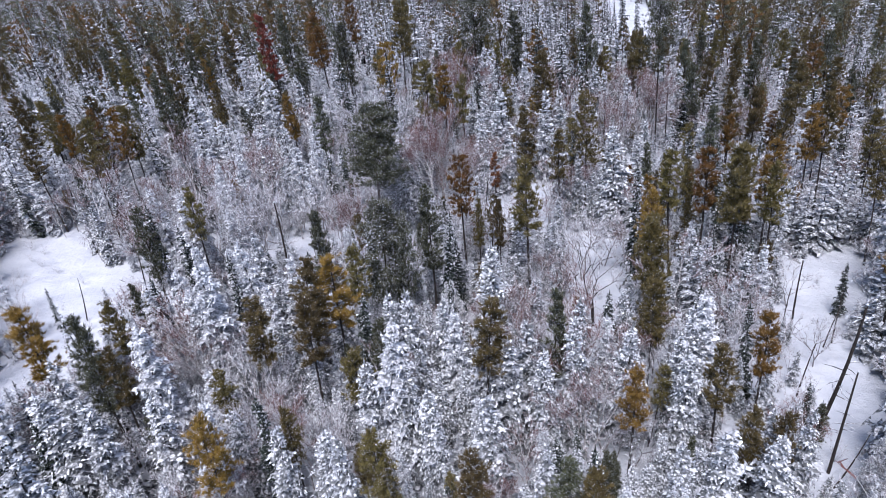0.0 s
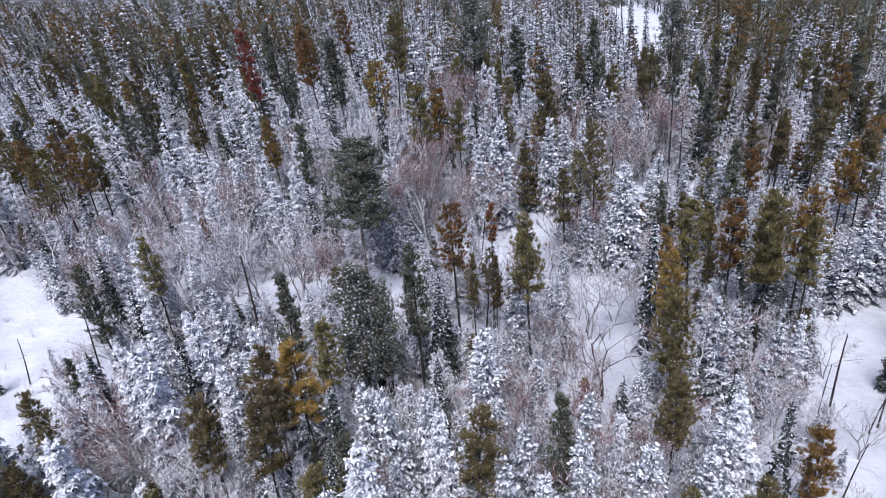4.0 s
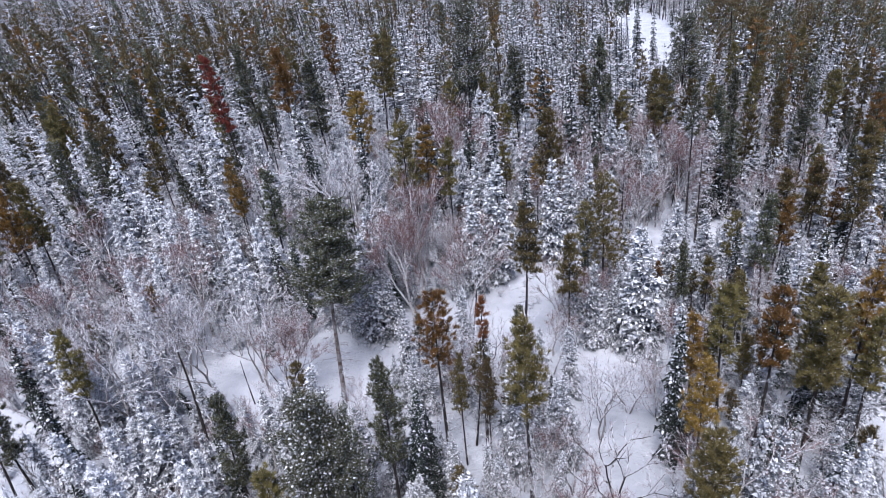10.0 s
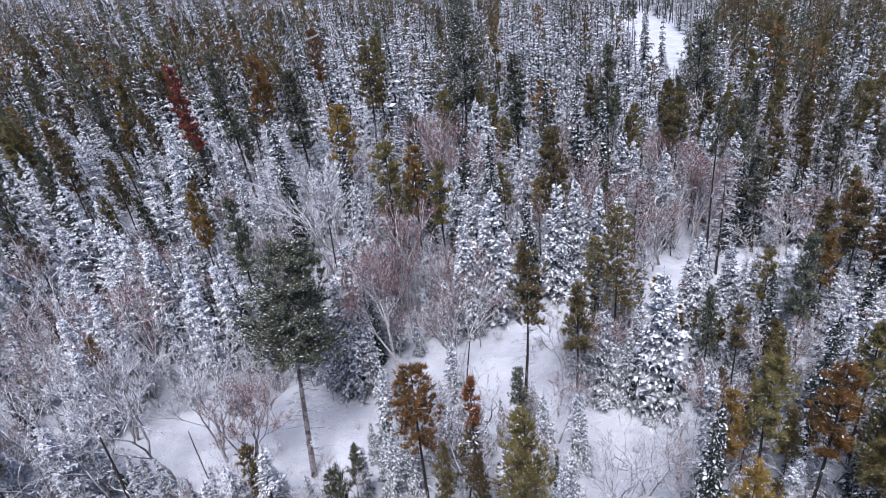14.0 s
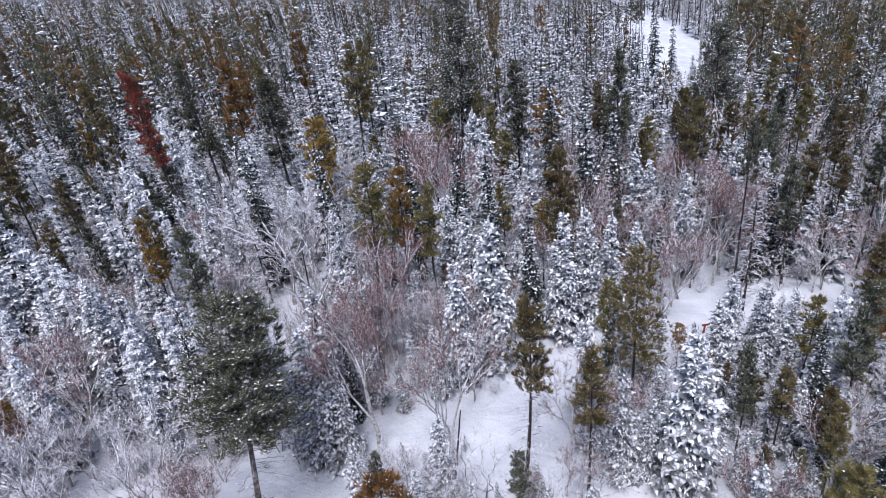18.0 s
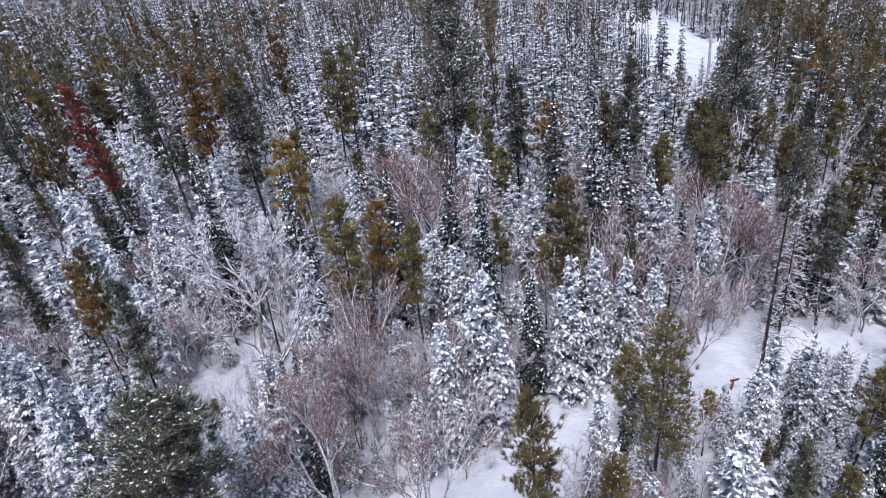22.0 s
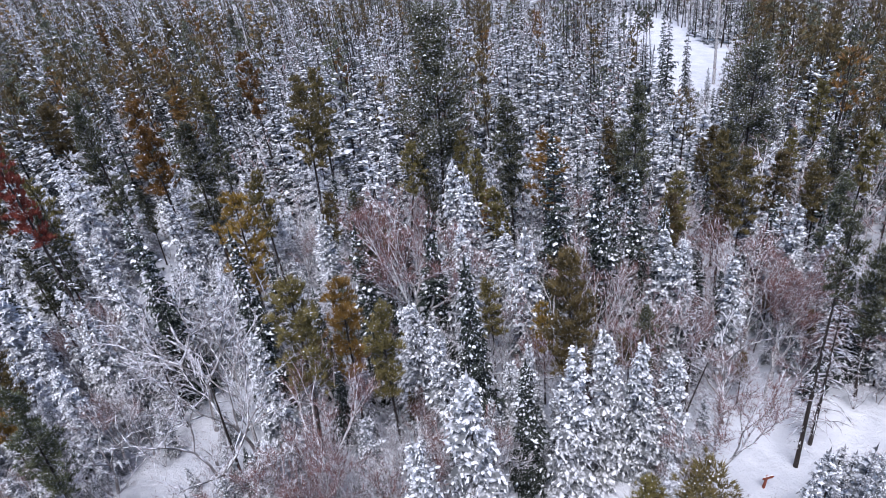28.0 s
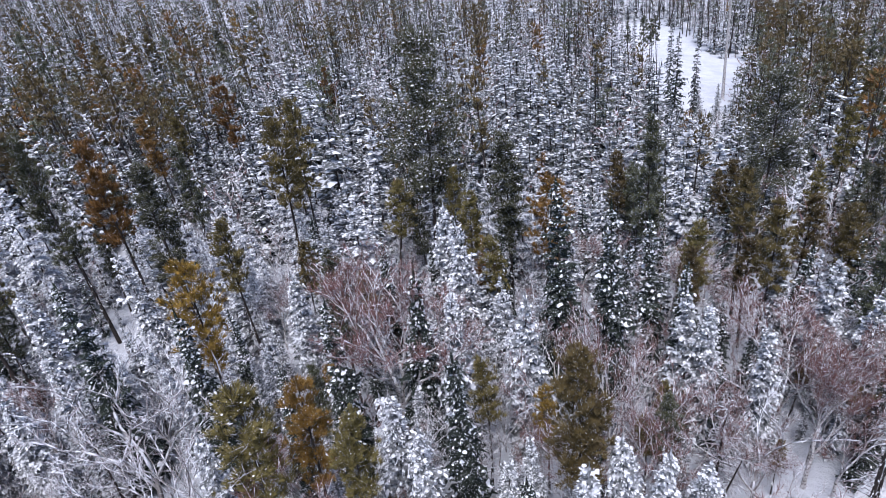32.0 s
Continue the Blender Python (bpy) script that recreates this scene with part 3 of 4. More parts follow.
class Kind:
    """A kind of tree: a few grown shapes in up to three finenesses, planted as things or gathered into one stand."""

    def __init__(self, name, grow, h, seed, shapes, label, category, group, **how):
        self.name, self.h, self.label, self.category, self.group = name, h, label, category, group
        self.grow = lambda rng, d: grow(rng, detail=d, h=h, **how)
        self.fine = []
        for i in range(shapes):
            parts = self.grow(random.Random(seed + i), 1.0)
            self.fine.append([(p.split()[0], mesh_from(self.name + "_" + p.split()[0], *b.arrays()[:2], [m], smooth=p == "snow_load")) for p, (b, m) in parts.items() if b.f])
        self.seed, self.coarse = seed, {}
        self.used = 0

    def plant(self, x, y, h, turn=None, lean=None, lean_to=0.0, label="", z=None, wide=1.0):
        """One tree as a thing with its parts. x, y: its foot, or without a lean of its own the place beneath its tip."""
        if lean is None:
            lean, lean_to = slant(x, y), 180.0
            x += h * math.sin(radians(lean))
        rng = random.Random(int(x * 131 + y * 977))
        turn = rng.uniform(0, 360) if turn is None else turn
        ob = new(self.name)
        ob.empty_display_size = 0.3
        k = h / self.h
        tilt = Matrix.Rotation(radians(lean), 4, polar(radians(lean_to) + math.pi / 2))
        ob.matrix_basis = Matrix.Translation((x, y, ground_z(x, y) - 0.05 if z is None else z)) @ tilt @ pose(0, 0, 0, 0, 0, turn) @ Matrix.Diagonal((k * wide, k * wide, k, 1))
        tagged(ob, label or self.label, self.category, self.group)
        made = {}
        for p, me in self.fine[self.used % len(self.fine)]:
            o = new(p, me)
            o.parent = made.get({"limb": "trunk", "snow_load": "crown"}.get(p), ob)
            made.setdefault(p, o)
            if p == "snow_load":
                tagged(o, "white snow lying on the branches", kind="stuff")
        self.used += 1
        PLANTED.append((x, y, h))
        return ob

    def gather(self, places, detail, name, label, shapes=4):
        """Many trees of this kind as one stand of stuff. places: x, y, height."""
        if not len(places):
            return
        vs, fs, ms, base = [], [], [], 0
        grown, slots = [], []
        for i in range(shapes):
            parts = self.grow(random.Random(self.seed + 50 + i), detail)
            v, f, m, k = [], [], [], 0
            for b, mat in parts.values():
                if not b.f:
                    continue
                if mat not in slots:
                    slots.append(mat)
                a = b.arrays()
                v.append(a[0]), f.append(a[1] + k), m.append(np.full(len(a[1]), slots.index(mat)))
                k += len(a[0])
            grown.append((np.concatenate(v), np.concatenate(f), np.concatenate(m)))
        rng = random.Random(self.seed + 7)
        for x, y, h in places:
            v, f, m = grown[rng.randrange(shapes)]
            t = (pose(0, 0, 0, rng.gauss(0, 2.2), rng.gauss(-slant(x, y), 2.2)) @ pose(0, 0, 0, 0, 0, rng.uniform(0, 360))).to_3x3()
            k, w = h / self.h, rng.uniform(0.85, 1.15) * (1.0 if detail > 0.4 else 1.25)
            vs.append((v * np.array((k * w, k * w, k), np.float32)) @ np.array(t.transposed(), np.float32) + np.array((x, y, ground_z(x, y) - 0.1), np.float32))
            fs.append(f + base), ms.append(m)
            base += len(v)
        ob = new(name, mesh_from(name, np.concatenate(vs), np.concatenate(fs), slots, np.concatenate(ms)))
        tagged(ob, label, self.category, kind="stuff")


PLANTED = []

# ---- the ground ----
CLEARINGS = [  # centre x, y, half-widths along and across, turn in degrees
    (-40, 53.2, 11, 4.2, 130), (-31, 39.2, 8, 3.8, 70), (-34, 50, 6, 4, 0), (14.3, 49.0, 8.5, 3.2, 82), (17, 55.6, 4.6, 2.8, 10),
    (35, 45.5, 8, 3.2, 50), (28.6, 33.5, 8, 2.4, 72), (-14.8, 56.4, 6, 2.6, 5), (-5.6, 57, 4.4, 4.4, 0),
    (10, 63.8, 7, 2.9, 65), (4, 64, 8, 2.0, 8), (13.6, 71.4, 6.0, 3.0, 35), (35.5, 77.2, 7, 2.6, -6), (27, 75.0, 5.5, 2.8, 25),
    (-10.6, 82.4, 3.6, 2.4, 45), (-11, 75.7, 3.6, 1.6, 60), (-27, 112, 3.4, 1.8, 80),
    (58, 171, 18, 8.0, 70), (65, 212, 36, 9.5, 82), (68, 187, 12, 8, 30), (152, 215, 30, 12, 70), (-20, 98.2, 5, 2, 80), (-33, 93.2, 6, 2, 70),
]


def openness(x, y, grow=1.0):
    """1 inside a clearing, falling to 0 outside it."""
    best = 0.0
    for cx, cy, a, b, turn in CLEARINGS:
        c, s = math.cos(radians(turn)), math.sin(radians(turn))
        dx, dy = x - cx, y - cy
        d = math.hypot((dx * c + dy * s) / (a * grow), (-dx * s + dy * c) / (b * grow))
        best = max(best, min(1.0, max(0.0, (1.15 - d) / 0.3)))
    return best


def ground_z(x, y):
    near = max(0.0, 1 - max(0, math.hypot(x, y - 60) - 120) / 150)
    return -1.0 + (0.45 * noise.noise(Vector((x * 0.05, y * 0.05, 0.3))) + 0.16 * noise.noise(Vector((x * 0.28, y * 0.28, 4.0))) * near
            + 0.05 * noise.noise(Vector((x * 1.1, y * 1.1, 8.0))) * near)


def build_ground():
    def axis(a, b, fine, far):
        mid = list(np.arange(a, b + fine / 2, fine))
        out, d = [], fine
        p = b
        while p < far:
            d *= 1.35
            p += d
            out.append(p)
        low, d, p = [], fine, a
        while p > -far:
            d *= 1.35
            p -= d
            low.append(p)
        return np.array(low[::-1] + mid + out)
    xs, ys = axis(-60, 60, 0.6, 4000), axis(15, 125, 0.6, 4000)
    v = [(x, y, ground_z(x, y)) for y in ys for x in xs]
    nx = len(xs)
    i = np.arange(len(ys) - 1)[:, None] * nx + np.arange(nx - 1)[None, :]
    i = i.ravel()
    f = np.concatenate([np.stack([i, i + 1, i + nx + 1], 1), np.stack([i, i + nx + 1, i + nx], 1)])
    ob = new("ground", mesh_from("ground", np.array(v, np.float32), f, [GROUND], smooth=True))
    tagged(ob, "snow-covered forest floor with soft drifts and buried litter", "ground", kind="structure")


build_ground()

# ---- the kinds of trees ----
spruce = Kind("spruce_tree", grow_spruce, 10, 100, 9, "narrow spruce heavily laden with clumped white snow", "tree", "snow-laden spruces", snowy=0.93)
fir = Kind("fir_tree", grow_spruce, 13, 200, 4, "dark pointed fir with sparse snow on drooping branches", "tree", "dark firs", snowy=0.36, needles=FIR, wide=0.72)
pine = Kind("pine_tree", grow_pine, 12, 300, 5, "slender pine with an olive-brown crown on a bare dark trunk", "tree", "olive pines", needles=PINE_OLIVE)
pine_gold = Kind("golden_pine_tree", grow_pine, 12, 400, 3, "slender pine with a rusty golden crown dotted with snow", "tree", "golden pines", needles=PINE_GOLD)
pine_green = Kind("green_pine_tree", grow_pine, 12, 500, 3, "green-crowned pine with a slim dark trunk dusted with snow", "tree", "green pines", needles=PINE_GREEN, crown_from=0.45)
umbrella_pine = Kind("white_pine_tree", grow_pine, 15, 650, 1, "tall pine with a broad high crown on a bare brown trunk", "tree", "broad pines", needles=PINE_GREEN, crown_from=0.50, wide=1.95, snowy=0.85, tiers=0.8, dome=0.5, bark=BARK_BROWN, dense=1.5, stout=1.0, needle=1.3)
pine_full = Kind("full_pine_tree", grow_pine, 12, 350, 2, "full-crowned olive pine dotted with snow", "tree", "full pines", needles=PINE_OLIVE, crown_from=0.52, wide=1.25, snowy=0.22, dome=0.7, dense=1.6)
white_pine = Kind("white_pine_tree", grow_pine, 15, 600, 2, "broad grey-green pine with tiered snow-flecked branches", "tree", "broad pines", needles=PINE_GREEN, crown_from=0.40, wide=2.2, snowy=0.95, tiers=0.9, dome=0.55, dense=0.95, needle=1.5)
open_pine = Kind("open_pine_tree", grow_pine, 12, 380, 1, "open-crowned olive pine with clumps of needles along spread branches", "tree", "", needles=PINE_OLIVE, crown_from=0.42, wide=1.75, snowy=0.7, dome=0.6, dense=0.8)
pine_red = Kind("dead_pine_tree", grow_pine, 12, 700, 1, "dead pine with rust-red needles and a bare trunk", "tree", "red dead pines", needles=NEEDLE_RED, crown_from=0.58, wide=0.8, snowy=0.2)
birch = Kind("birch_tree", grow_leafless, 9, 800, 6, "leafless birch with pale bark and reddish fine twigs", "tree", "bare birches", near=dict(spread=0.34, haze=11, frosted=0.10, stout=1.15, lift=0.35, crook=0.15), far=dict(frosted=0.16, dense=1.8, rise=1.35))
alder = Kind("alder_tree", grow_leafless, 7, 900, 5, "leafless grey tree rimed with frost and snow", "tree", "frosted bare trees", near=dict(bark=BARK_MIXED, twig=TWIG_GREY, spread=0.46, haze=5, frosted=0.42, stems=2, levels=4, snowy=0.95, stout=1.1), far=dict(bark=BARK_MIXED, twig=TWIG_GREY, frosted=0.34, stems=0))
leaner = Kind("alder_tree", grow_spread, 10, 970, 4, "leaning leafless tree with thick snow lying along its pale limbs", "tree", "leaning bare trees", bark=BARK_MIXED, twig=TWIG_GREY, spread=0.55, haze=6, frosted=0.34, stout=1.1, snowy=0.95, lift=0.14)
thicket = Kind("alder_tree", grow_spread, 9, 990, 1, "bushy brown leafless tree with a dense head of twigs", "tree", "", bark=BARK_GREY, twig=TWIG, spread=0.40, haze=18, frosted=0.20, stems=3)
broad_birch = Kind("birch_tree", grow_spread, 11, 870, 3, "broad leafless birch with white limbs and red-brown twigs", "tree", "broad birches", spread=0.33, haze=13, frosted=0.07, stout=1.4, snowy=0.75, levels=5, lift=0.4, crook=0.13)
dead_giant = Kind("dead_birch_tree", grow_snag, 18, 1250, 1, "tall pale dead trunk rising above the far clearing", "tree", "", bark=BARK_PALE)
rimed = Kind("rimed_spruce_tree", grow_spruce, 10, 150, 4, "spruce whitened all over with rime and soft snow", "tree", "rimed spruces", snowy=0.9, needles=RIME, wide=1.05)
shrub = Kind("shrub", grow_bare, 4, 1000, 5, "many-stemmed leafless thicket covered with rime and snow", "shrub", "frosted thickets", bark=BARK_GREY, twig=TWIG_GREY, frosted=0.32, stems=5, wide=1.1)
forked = Kind("alder_tree", grow_spread, 7, 955, 1, "leafless forked dark tree standing alone in a snowy gap", "tree", "", bark=BARK, twig=TWIG_GREY, frosted=0.15, stems=2, spread=0.5, haze=5, stout=1.5, levels=3)
pine_rust = Kind("dying_pine_tree", grow_pine, 12, 750, 1, "thin dying pine with a rust-orange tip", "tree", "", needles=PINE_RUST, crown_from=0.80, wide=0.28, snowy=0.5, dense=1.1)
birch_clump = Kind("birch_tree", grow_spread, 10, 850, 3, "many-stemmed bare birch fanning out with pale snowy limbs", "tree", "birch clumps", spread=0.30, haze=11, frosted=0.10, stems=4, levels=3)
dead_spruce = Kind("dead_spruce_tree", grow_dead_spruce, 9, 1300, 2, "dead spruce with bare drooping branches lined with snow", "tree", "dead spruces")
pine_tall = Kind("tall_pine_tree", grow_pine, 16, 560, 2, "tall thin pine with a small dark head", "tree", "tall pines", needles=PINE_GREEN, crown_from=0.74, wide=0.9)
snag = Kind("dead_tree", grow_snag, 7, 1100, 3, "dead dark broken trunk with short branch stubs", "tree", "dead snags")
pole = Kind("dead_birch_tree", grow_snag, 10, 1200, 1, "pale dead birch trunk leaning far over among pines", "tree", "", bark=BARK_PALE)

# ---- trees that stand out, each at its own place: x, y, height ----
pine.plant(6.9, 43.6, 14.5)
pine_gold.plant(1.9, 48.7, 13.2)
pine_rust.plant(4.5, 46.7, 13.6)
pine.plant(8.3, 59.0, 13.9)
open_pine.plant(15.8, 63.6, 13.5)
pine_full.plant(13.1, 75.8, 15.8, wide=0.9)
pine_gold.plant(16.7, 42.8, 11.9)
pine_full.plant(15.2, 37.4, 12.4, wide=0.96)
pine_full.plant(13.3, 32.4, 10.5, wide=0.96)
fir.plant(16.4, 46.5, 12.5, wide=0.8)
pine_gold.plant(22.4, 47.4, 13.6)
pine_full.plant(24.3, 45.3, 14.0, wide=1.04)
pine.plant(27.9, 45.5, 12.6)
pine.plant(20.4, 48.5, 13.0)
fir.plant(26.0, 53.2, 11.9)
pine_green.plant(29.4, 61.4, 12.7)
pine_gold.plant(37.5, 57.8, 13.6)
umbrella_pine.plant(-5.5, 53.4, 15.9, lean=17, lean_to=97, wide=1.4)
white_pine.plant(-4.7, 39.7, 13.2)
white_pine.plant(-3.0, 40.0, 11.5, wide=0.7)
pine_green.plant(-1.0, 42.0, 12.9)
pine_gold.plant(-7.5, 34.1, 12.1, wide=1.3)
pine_green.plant(-9.6, 42.0, 11.4)
pine.plant(-11.9, 31.3, 10.9, wide=1.1)
pine.plant(-8.7, 30.2, 11.4, wide=1.1)
pine_green.plant(-24.4, 44.5, 11.4)
pine.plant(-22.1, 48.9, 11.1)
pine_gold.plant(-25.1, 29.7, 12.0, wide=1.2)
pine_green.plant(-20.8, 28.2, 12.0)
pine.plant(-19.7, 28.1, 10.1)
pine_gold.plant(-11.7, 21.3, 10.6, wide=1.1)
pine.plant(-4.0, 20.4, 10.1)
pine.plant(0.7, 18.6, 10.6)
pine_gold.plant(9.7, 24.3, 9.9)
pine.plant(15.0, 25.6, 10.4)
pine_gold.plant(18.6, 28.0, 10.9, wide=0.9)
pine.plant(-6.1, 103.3, 19.1)
pine.plant(-4.1, 106.1, 19.2, wide=0.8)
pine_gold.plant(-15.5, 121.3, 18.0, wide=0.8)
pine_gold.plant(-18.5, 98.4, 19.0)
pine_green.plant(-14.1, 97.8, 16.7, wide=1.3)
pine_red.plant(-21.3, 88.4, 20.1, wide=0.9, lean=8, lean_to=180)
pine.plant(-1.9, 75.2, 15.9, wide=1.1)
pine_gold.plant(0.9, 76.4, 15.1, wide=0.9)
pine.plant(3.5, 75.5, 13.9, wide=0.9)
fir.plant(-13.2, 83.6, 15.9)
pine_gold.plant(-6.5, 84.3, 16.7)
fir.plant(-6.2, 81.9, 15.2)
pine.plant(-18.7, 75.3, 12.5)
pine_gold.plant(-18.1, 73.8, 12.4, wide=0.8)
pine_green.plant(-13.6, 70.1, 12.9)
fir.plant(1.4, 82.6, 14.8)
fir.plant(8.0, 77.2, 15.2)
fir.plant(15.1, 90.7, 17.8)
fir.plant(17.9, 88.4, 17.2)
pine_green.plant(24.6, 100.3, 18.1)
fir.plant(42.2, 143.4, 16.3)
pine.plant(29.8, 91.9, 15.2)
white_pine.plant(39.0, 110.5, 18.8)
pine.plant(65.4, 138.4, 15.1)
white_pine.plant(6.0, 106.0, 23.5, wide=0.95, label="very tall broad dark pine with snowy lower tiers")
pine.plant(-41.9, 166.9, 15.4)
pine_gold.plant(-57.3, 172.7, 14.1)
pine_green.plant(-97.3, 220.3, 14.0)
pine_full.plant(-38.7, 119.0, 13.1, wide=1.12)
pine_gold.plant(-50.8, 142.0, 13.0)
pine_green.plant(-33.3, 176.4, 14.0)
pine.plant(-33.7, 203.8, 14.6)
pine_green.plant(4.1, 167.8, 14.5)
pine.plant(-96.6, 176.6, 13.6)
pine.plant(-70.1, 141.0, 13.5)
pine_green.plant(-38.9, 100.1, 15.0)
pine_green.plant(-54.5, 103.4, 14.1)
pine_green.plant(-36.2, 83.2, 13.1)
pine.plant(-30.3, 83.3, 12.0)
pine_gold.plant(-35.9, 66.0, 13.5)
pine_green.plant(-23.7, 99.2, 18.8)
pine.plant(-52.1, 167.2, 14.1)
pine_gold.plant(-23.0, 117.7, 15.0)
pine_green.plant(-16.9, 109.5, 14.1)
pine.plant(-8.1, 95.6, 13.7)
pine.plant(23.9, 106.0, 13.5)
pine_green.plant(35.7, 88.0, 14.1)
pine.plant(32.0, 99.3, 14.0)
pine.plant(45.3, 92.3, 14.0)
pine.plant(54.5, 97.3, 14.1)
pine.plant(45.3, 75.2, 14.0)
pine_gold.plant(52.7, 85.5, 14.1)
pine.plant(58.1, 125.9, 14.6)
pine.plant(65.1, 124.3, 14.5)
pine.plant(48.1, 112.0, 14.6)
pine.plant(39.5, 67.1, 13.0)
pine.plant(37.0, 68.7, 12.6)
pine.plant(11.7, 57.4, 12.2)
pine.plant(3.3, 46.8, 9.9, wide=0.7)
pine.plant(4.9, 45.8, 10.3, wide=0.7)
pine.plant(27.4, 64.3, 10.2)
pine_gold.plant(32.6, 65.4, 10.5)
pine_green.plant(22.1, 60.4, 8.9)
pine.plant(23.8, 59.3, 8.4)
pine.plant(24.9, 55.8, 9.0)
pine_green.plant(8.0, 54.8, 7.6)
broad_birch.plant(-0.0, 69.9, 12.6)
broad_birch.plant(-0.2, 62.0, 11.8, lean=3, lean_to=90, wide=1.1)
birch_clump.plant(4.0, 62.9, 10.5)
birch.plant(-29.9, 68.0, 12.1)
broad_birch.plant(3.9, 86.3, 15.9, wide=1.1)
broad_birch.plant(28.4, 84.8, 13.1)
broad_birch.plant(28.9, 81.2, 10.6)
birch_clump.plant(15.8, 81.6, 14.1, wide=0.8)
birch_clump.plant(-16.7, 33.5, 9.1)
birch_clump.plant(8.2, 27.0, 8.3)
birch.plant(-17.6, 33.9, 9.6)
birch.plant(-19.1, 62.5, 10.2)
birch.plant(-37.9, 64.8, 10.1)
birch.plant(-27.8, 63.2, 10.1)
birch.plant(18.2, 79.8, 10.5)
birch.plant(22.8, 80.2, 11.1)
birch.plant(20.5, 71.9, 11.5)
birch.plant(30.1, 82.9, 11.1)
birch.plant(21.0, 79.3, 10.0)
alder.plant(-23.9, 56.0, 8.0)
alder.plant(-19.4, 57.2, 9.0)
alder.plant(-20.7, 49.9, 8.0)
alder.plant(-12.8, 55.9, 8.5)
alder.plant(-29.4, 59.5, 8.1)
alder.plant(-6.8, 78.2, 11.6)
alder.plant(12.7, 48.6, 7.5)
alder.plant(15.3, 51.0, 7.6)
spruce.plant(-34.5, 55.4, 6.6, wide=1.3)
spruce.plant(-15.2, 44.3, 9.0, wide=1.1)
fir.plant(-15.1, 37.3, 10.6, wide=0.9)
spruce.plant(17.7, 58.0, 12.2, wide=1.3)
spruce.plant(24.0, 67.4, 9.8)
spruce.plant(19.4, 74.9, 10.1)
spruce.plant(27.5, 68.2, 8.0)
spruce.plant(29.2, 68.2, 7.5)
spruce.plant(23.2, 66.8, 8.0, wide=1.2)
spruce.plant(7.6, 70.3, 13.2, wide=1.1)
spruce.plant(5.3, 68.6, 11.1)
spruce.plant(3.7, 28.5, 9.0, wide=1.2)
spruce.plant(5.7, 27.3, 9.0)
spruce.plant(-4.7, 26.4, 9.5)
spruce.plant(-0.9, 24.4, 9.0)
spruce.plant(2.3, 23.8, 9.0, wide=1.2)
spruce.plant(13.6, 26.2, 9.6)
spruce.plant(13.5, 20.9, 8.6, wide=1.3)
spruce.plant(16.2, 20.8, 8.5, wide=1.3)
spruce.plant(7.7, 28.5, 10.0)
spruce.plant(-22.0, 26.8, 10.1)
spruce.plant(-21.8, 24.7, 9.5, wide=1.3)
spruce.plant(-19.1, 24.2, 9.1, wide=1.2)
spruce.plant(-16.4, 25.4, 8.5, wide=1.2)
spruce.plant(-8.8, 22.0, 9.0)
spruce.plant(-20.1, 67.6, 10.4, wide=1.2)
spruce.plant(-15.8, 94.7, 12.0)
spruce.plant(7.9, 97.2, 13.1)
spruce.plant(9.0, 94.1, 13.3)
spruce.plant(22.7, 86.0, 12.1)
spruce.plant(23.6, 85.4, 11.5)
spruce.plant(26.6, 83.4, 11.1)
spruce.plant(31.3, 91.3, 12.0)
spruce.plant(33.2, 88.6, 12.5)
spruce.plant(34.1, 85.7, 12.0)
spruce.plant(15.6, 75.1, 11.5)
spruce.plant(17.5, 74.8, 11.1)
spruce.plant(13.1, 73.3, 12.0)
spruce.plant(12.1, 85.1, 13.0)
spruce.plant(8.0, 86.3, 12.6)
spruce.plant(-2.3, 90.1, 12.1)
spruce.plant(-20.6, 90.1, 11.6)
spruce.plant(-15.1, 83.3, 11.5)
spruce.plant(-16.6, 81.0, 11.1)
spruce.plant(-4.2, 76.8, 11.0)
spruce.plant(4.7, 79.0, 11.6)
spruce.plant(6.5, 76.4, 11.5)
spruce.plant(-0.9, 56.0, 7.0)
spruce.plant(3.9, 57.5, 7.6)
spruce.plant(11.4, 53.1, 7.0)
pine_tall.plant(43.1, 161.4, 15.6)
pine_rust.plant(49.2, 174.4, 11.9)
fir.plant(46.3, 157.5, 16.6, wide=0.6)
fir.plant(46.0, 186.9, 10.6, wide=0.8)
fir.plant(50.2, 188.9, 12.4, wide=0.8)
fir.plant(43.1, 195.7, 12.3, wide=0.8)
fir.plant(47.3, 148.8, 15.3, wide=0.6)
dead_giant.plant(59.3, 165.5, 17.6, wide=1.3)
spruce.plant(44.4, 157.7, 5.5)
spruce.plant(53.9, 153.2, 6.1)
pine_tall.plant(43.5, 159.6, 15.4)
dead_spruce.plant(29.8, 77.0, 11.5)
dead_spruce.plant(-13.2, 82.4, 8.3)
dead_spruce.plant(-12.5, 80.7, 9.0)
dead_spruce.plant(22.4, 79.6, 10.1)
pine_full.plant(-52.0, 75.0, 13.0, wide=0.95)
pine_full.plant(-47.2, 71.8, 13.1, wide=0.9)
pine.plant(-44.1, 63.9, 12.0, wide=1.1)
pine_gold.plant(-44.8, 71.4, 12.0)
pine.plant(-37.5, 65.2, 13.0, wide=1.1)
pine_full.plant(-36.1, 69.0, 13.0, wide=0.9)
pine_gold.plant(-41.3, 72.1, 12.0)
fir.plant(-63.9, 100.4, 14.5, wide=0.9)
pine_full.plant(-96.2, 165.1, 14.0, wide=0.9)
pine.plant(-65.0, 113.6, 14.1, wide=1.2)
pine_full.plant(-59.7, 120.1, 14.0, wide=0.9)
pine.plant(-48.5, 128.9, 14.0, wide=1.1)
